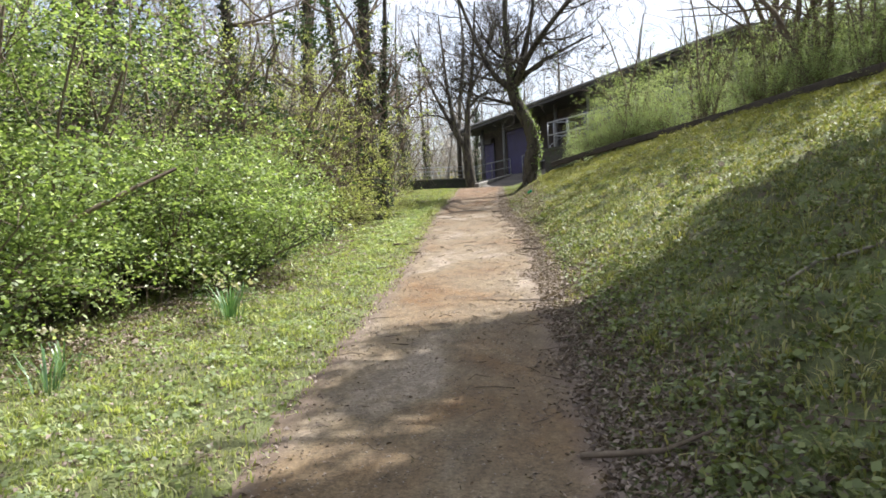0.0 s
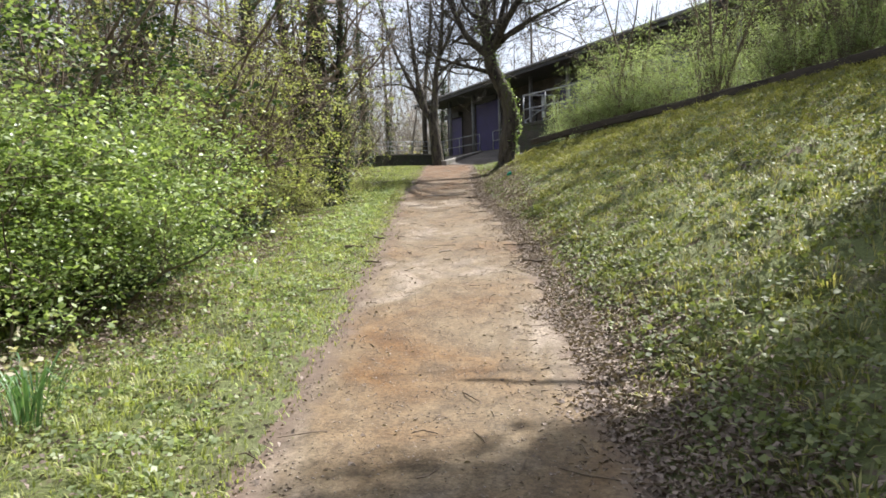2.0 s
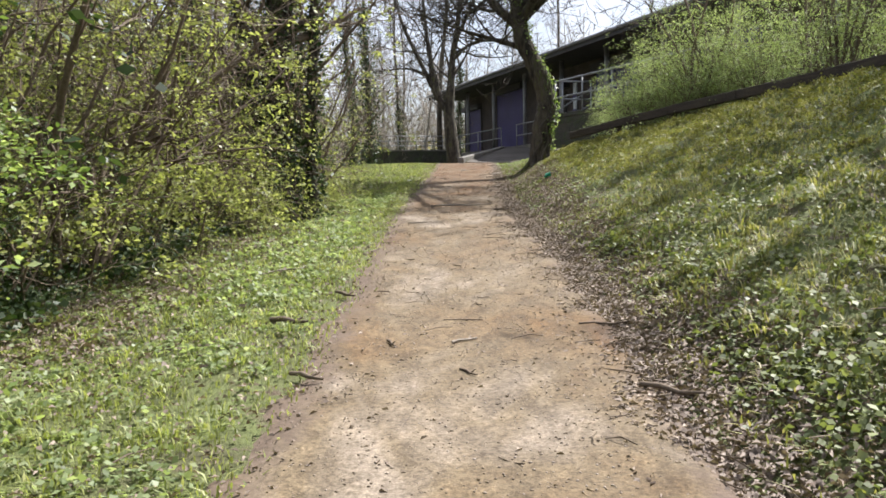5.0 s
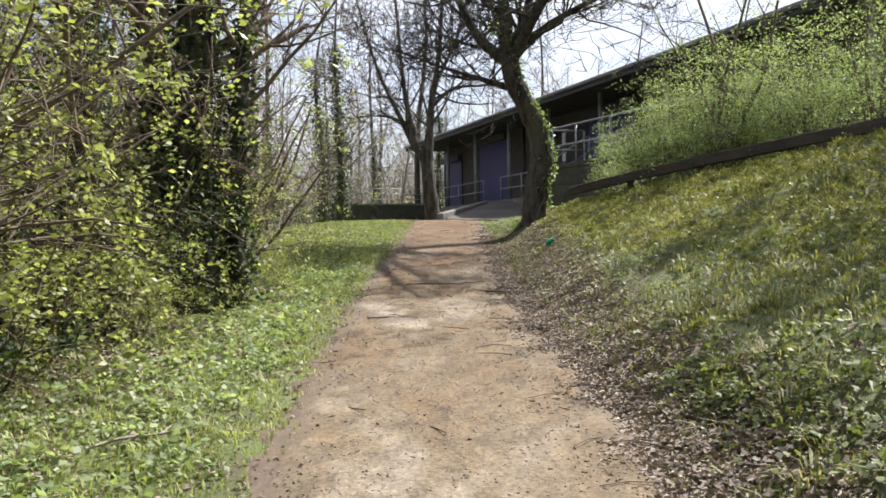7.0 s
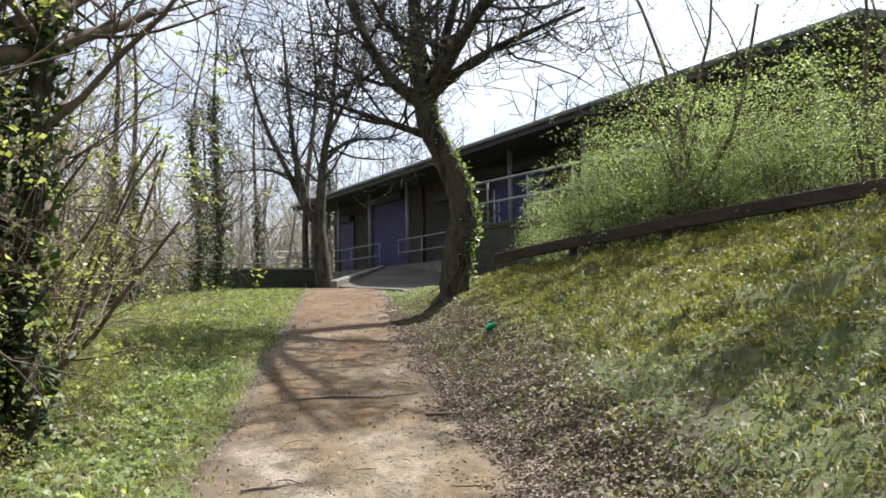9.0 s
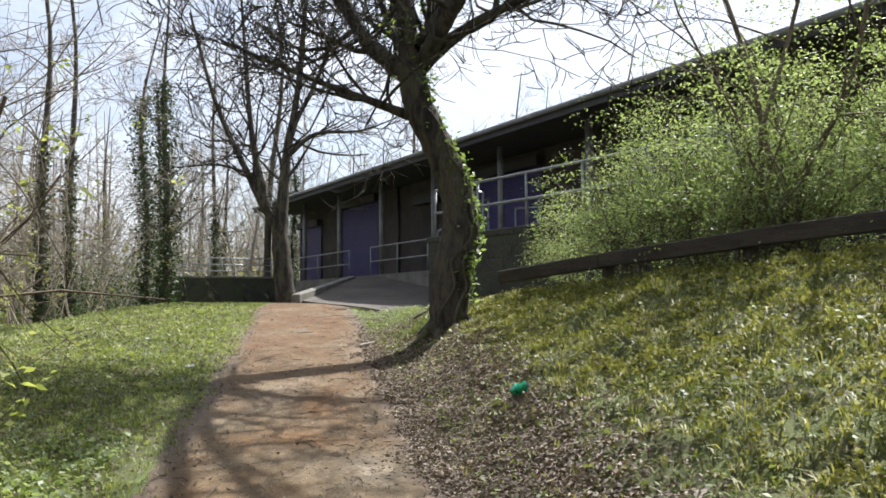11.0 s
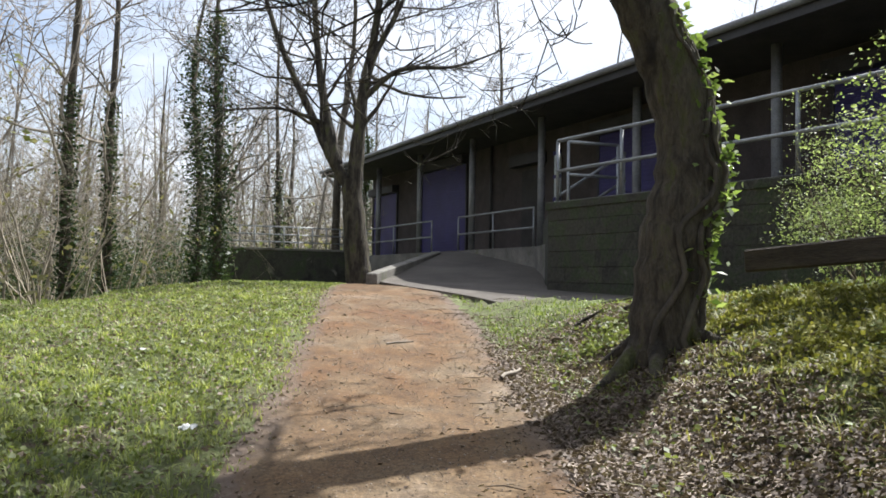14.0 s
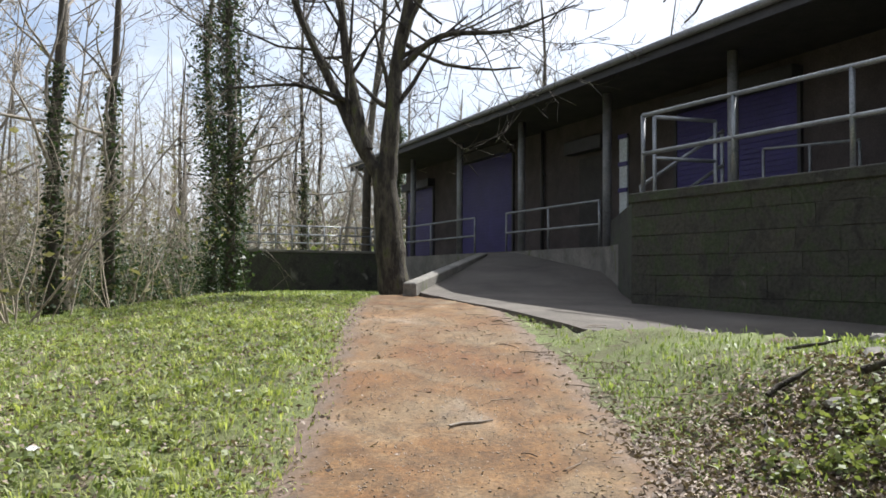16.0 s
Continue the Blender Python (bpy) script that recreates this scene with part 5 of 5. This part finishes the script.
for x, y, a, ln, r, pale in ((-1.93, 13.2, -40, 0.22, 0.012, 0), (-2.1, 12.35, -15, 0.26, 0.018, 0), (-1.72, 11.3, -30, 0.22, 0.012, 0), (-1.0, 11.95, 35, 0.16, 0.007, 1), (-0.95, 11.4, -50, 0.14, 0.006, 0),
                             (-0.05, 11.1, -35, 0.3, 0.012, 0), (-1.4, 11.9, -60, 0.12, 0.007, 0), (-0.2, 12.3, -5, 0.3, 0.008, 0), (-1.9, 17.4, 20, 0.25, 0.008, 1), (0.4, 3.1, -8, 0.5, 0.013, 0),
                             (1.6, 4.4, -28, 0.6, 0.010, 1), (-0.9, 19.0, 5, 0.22, 0.011, 0), (-2.6, 14.2, 35, 0.5, 0.008, 1), (-1.5, 19.75, 3, 0.95, 0.012, 1), (-1.9, 9.9, 10, 0.2, 0.008, 0),
                             (-1.1, 26.2, 60, 0.35, 0.014, 1), (-1.9, 27.4, 25, 0.25, 0.008, 1)):
    stick(x, y, a, ln, r, M_WOODTWIG if pale else M_TWIG, "pale dry fallen stick on the ground" if pale else "dark fallen stick on the ground")


def bottle(x, y):
    """A crushed green plastic bottle lying on its side."""
    prof = ((0.0, 0.0), (0.028, 0.004), (0.036, 0.02), (0.034, 0.05), (0.037, 0.08), (0.033, 0.11), (0.036, 0.15), (0.030, 0.19), (0.014, 0.225), (0.0125, 0.24))
    bm = bmesh.new()
    rings = []
    for r, z in prof:
        rings.append([bm.verts.new((r * math.cos(k * math.pi / 8), r * math.sin(k * math.pi / 8) * (0.55 + 0.35 * math.sin(z * 70 + 1.7 * k)), z + 0.012 * math.sin(2.1 * k + z * 30))) for k in range(16)])
    for a, b in zip(rings, rings[1:]):
        for k in range(16):
            bm.faces.new((a[k], a[(k + 1) % 16], b[(k + 1) % 16], b[k]))
    for f in bm.faces:
        f.smooth = True
    m, nt, bs = nodes_of("green_plastic")
    nz = noise_tex(nt, 25.0, 3, 0.6)
    nt.links.new(ramp(nt, nz, [(0.3, (0.0, 0.35, 0.16)), (0.7, (0.08, 0.66, 0.38))]), bs.inputs["Base Color"])
    bs.inputs["Roughness"].default_value = 0.15
    bs.inputs["Transmission Weight"].default_value = 0.35
    ob = thing("plastic_bottle", "crushed green plastic bottle lying in dead leaves", "bottle", at=tuple(lay(x, y, 0.05)))
    ob.rotation_euler = (radians(66), 0, radians(35))
    ob.scale = (1.3, 1.5, 0.66)
    part("body", bm, m, ob)
    part("cap", rod((0, 0, 0.238), (0, 0, 0.256), 0.0145, 12), M_CONC, ob, "pale screw cap")
    return ob


bottle(-0.15, 21.95)

M_STRAP = leaf_material("daffodil_leaf", [(0.1, (0.05, 0.12, 0.05)), (0.6, (0.12, 0.22, 0.09)), (1.0, (0.24, 0.33, 0.17))], 0.4, 0.3)
M_PETAL = leaf_material("pale_petal", [(0.1, (0.38, 0.34, 0.24)), (1.0, (0.66, 0.62, 0.48))], 0.6, 0.4)


def daffodils(rng, x, y, count, height):
    """A clump of strap leaves that bend over, with a few faded flowers."""
    br, fl = [], []
    for i in range(count):
        a = rng.uniform(0, 6.28)
        o = np.array((math.cos(a), math.sin(a), 0))
        b = o * rng.uniform(0, 0.13)
        h = height * rng.uniform(0.6, 1.1)
        k = rng.uniform(0.25, 1.1)
        pts = np.array([b, b + o * h * k * 0.2 + (0, 0, h * 0.5), b + o * h * k * 0.6 + (0, 0, h * 0.85), b + o * h * k * 1.1 + (0, 0, h * (1.0 - 0.3 * k))])
        s = np.array((-o[1], o[0], 0)) * 0.005
        br.append((pts, s))
        if i % 9 == 0:
            fl.append(pts[2] + (0, 0, 0.09))
    vs, fs = [], []
    for pts, s in br:
        n0 = 8 * len(fs) // 3
        w = np.array((0.8, 1.0, 0.8, 0.15))[:, None]
        vs.append(np.stack((pts - s * w, pts + s * w), 1).reshape(-1, 3))
        base = 8 * (len(vs) - 1)
        for q in range(3):
            fs.append((base + 2 * q, base + 2 * q + 1, base + 2 * q + 3, base + 2 * q + 2))
    ob = thing("daffodil_clump", "clump of daffodil leaves with faded flowers", "daffodils", "daffodil clumps", at=tuple(lay(x, y, 0.0)))
    under(from_arrays("foliage", np.concatenate(vs), fs, M_STRAP), ob)
    c = np.repeat(np.array(fl), 6, 0) + rng.normal(0, 0.012, (6 * len(fl), 3))
    under(from_arrays("blossom", *leaves(rng, c, 0.04, 1.5, 0.6), M_PETAL), ob, "faded pale flowers")
    return ob


rng = np.random.default_rng(51)
for x, y, c, h in ((-2.62, 6.55, 40, 0.36), (-2.75, 6.85, 24, 0.32), (-2.85, 4.3, 26, 0.3), (-3.0, 4.7, 18, 0.28), (-3.4, 18.2, 10, 0.15)):
    daffodils(rng, x, y, c, h)


def stone(rng, x, y, r, label="half-buried grey stone in bare earth", mat=None):
    bm = bmesh.new()
    bmesh.ops.create_icosphere(bm, subdivisions=2, radius=r)
    for v in bm.verts:
        v.co *= 1 + rng.uniform(-0.16, 0.16)
        v.co.z *= 0.5
    ob = part("stone", bm, mat or M_CONC, None)
    ob.location = lay(x, y, r * 0.1)
    ob.rotation_euler = (0, 0, rng.uniform(0, 6.28))
    return tagged(ob, label, "stone", "stones by the tree")


for x, y, r in ((0.35, 26.6, 0.12), (0.15, 27.3, 0.09), (0.7, 27.2, 0.14), (-0.25, 26.9, 0.07), (0.5, 27.9, 0.08)):
    stone(rng, x, y, r)

# mossy clumps and dead wood round the foot of the leaning tree
n = 26
x, y = rng.normal(-0.22, 0.22, n), rng.normal(26.55, 0.28, n)
ob = from_arrays("moss_clumps", *rosettes(rng, x, y, 60, 0.034, 0.16, 0.14, 0.9), M_WEED)
tagged(ob, "mossy leafy clumps at the foot of the tree", "moss", kind="stuff")
for x, y, a, ln, r in ((-0.3, 27.3, 12, 0.26, 0.014), (0.1, 27.9, -8, 0.3, 0.012), (-0.55, 27.0, 70, 0.2, 0.008), (0.05, 27.0, -20, 0.26, 0.022)):
    stick(x, y, a, ln, r, M_BARK, "dark fallen branch on bare earth")

# roots at the foot of the leaning tree
for a, ln in ((200, 0.6), (250, 0.6), (320, 0.6), (140, 0.5)):
    d = np.array((math.cos(radians(a)), math.sin(radians(a)), 0))
    ps = []
    for f in (0.1, 0.3, 0.6, 1.0):
        q = B2 + d * ln * f
        ps.append((q[0], q[1], float(ground_z(q[0], q[1])) + (0.22, 0.09, 0.03, -0.04)[(0.1, 0.3, 0.6, 1.0).index(f)]))
    under(from_arrays("root", *tubes([(np.array(ps), np.array((0.09, 0.07, 0.045, 0.02)), 8)]), M_BARK, True), leaning)


def paper_scrap(rng, x, y, size):
    """A crumpled scrap of white paper."""
    bm = bmesh.new()
    bmesh.ops.create_grid(bm, x_segments=6, y_segments=6, size=size)
    for v in bm.verts:
        v.co.x *= 1 - 0.3 * abs(v.co.y) / size
        v.co.z = rng.uniform(0, size * 0.55)
    bmesh.ops.solidify(bm, geom=bm.faces[:], thickness=0.001)
    ob = part("paper_scrap", bm, M_PAPER, None)
    ob.location = lay(x, y, 0.03)
    return tagged(ob, "crumpled white paper scrap on the lawn", "litter", "paper scraps")


M_PAPER = surface("crumpled_paper", [(0.3, (0.6, 0.6, 0.58)), (0.7, (0.8, 0.8, 0.79))], 6.0, 0.8, 60, 0.2, 0.003)
for x, y, s in ((-2.97, 24.8, 0.05), (-3.9, 26.9, 0.03), (-3.3, 28.2, 0.02)):
    paper_scrap(rng, x, y, s)
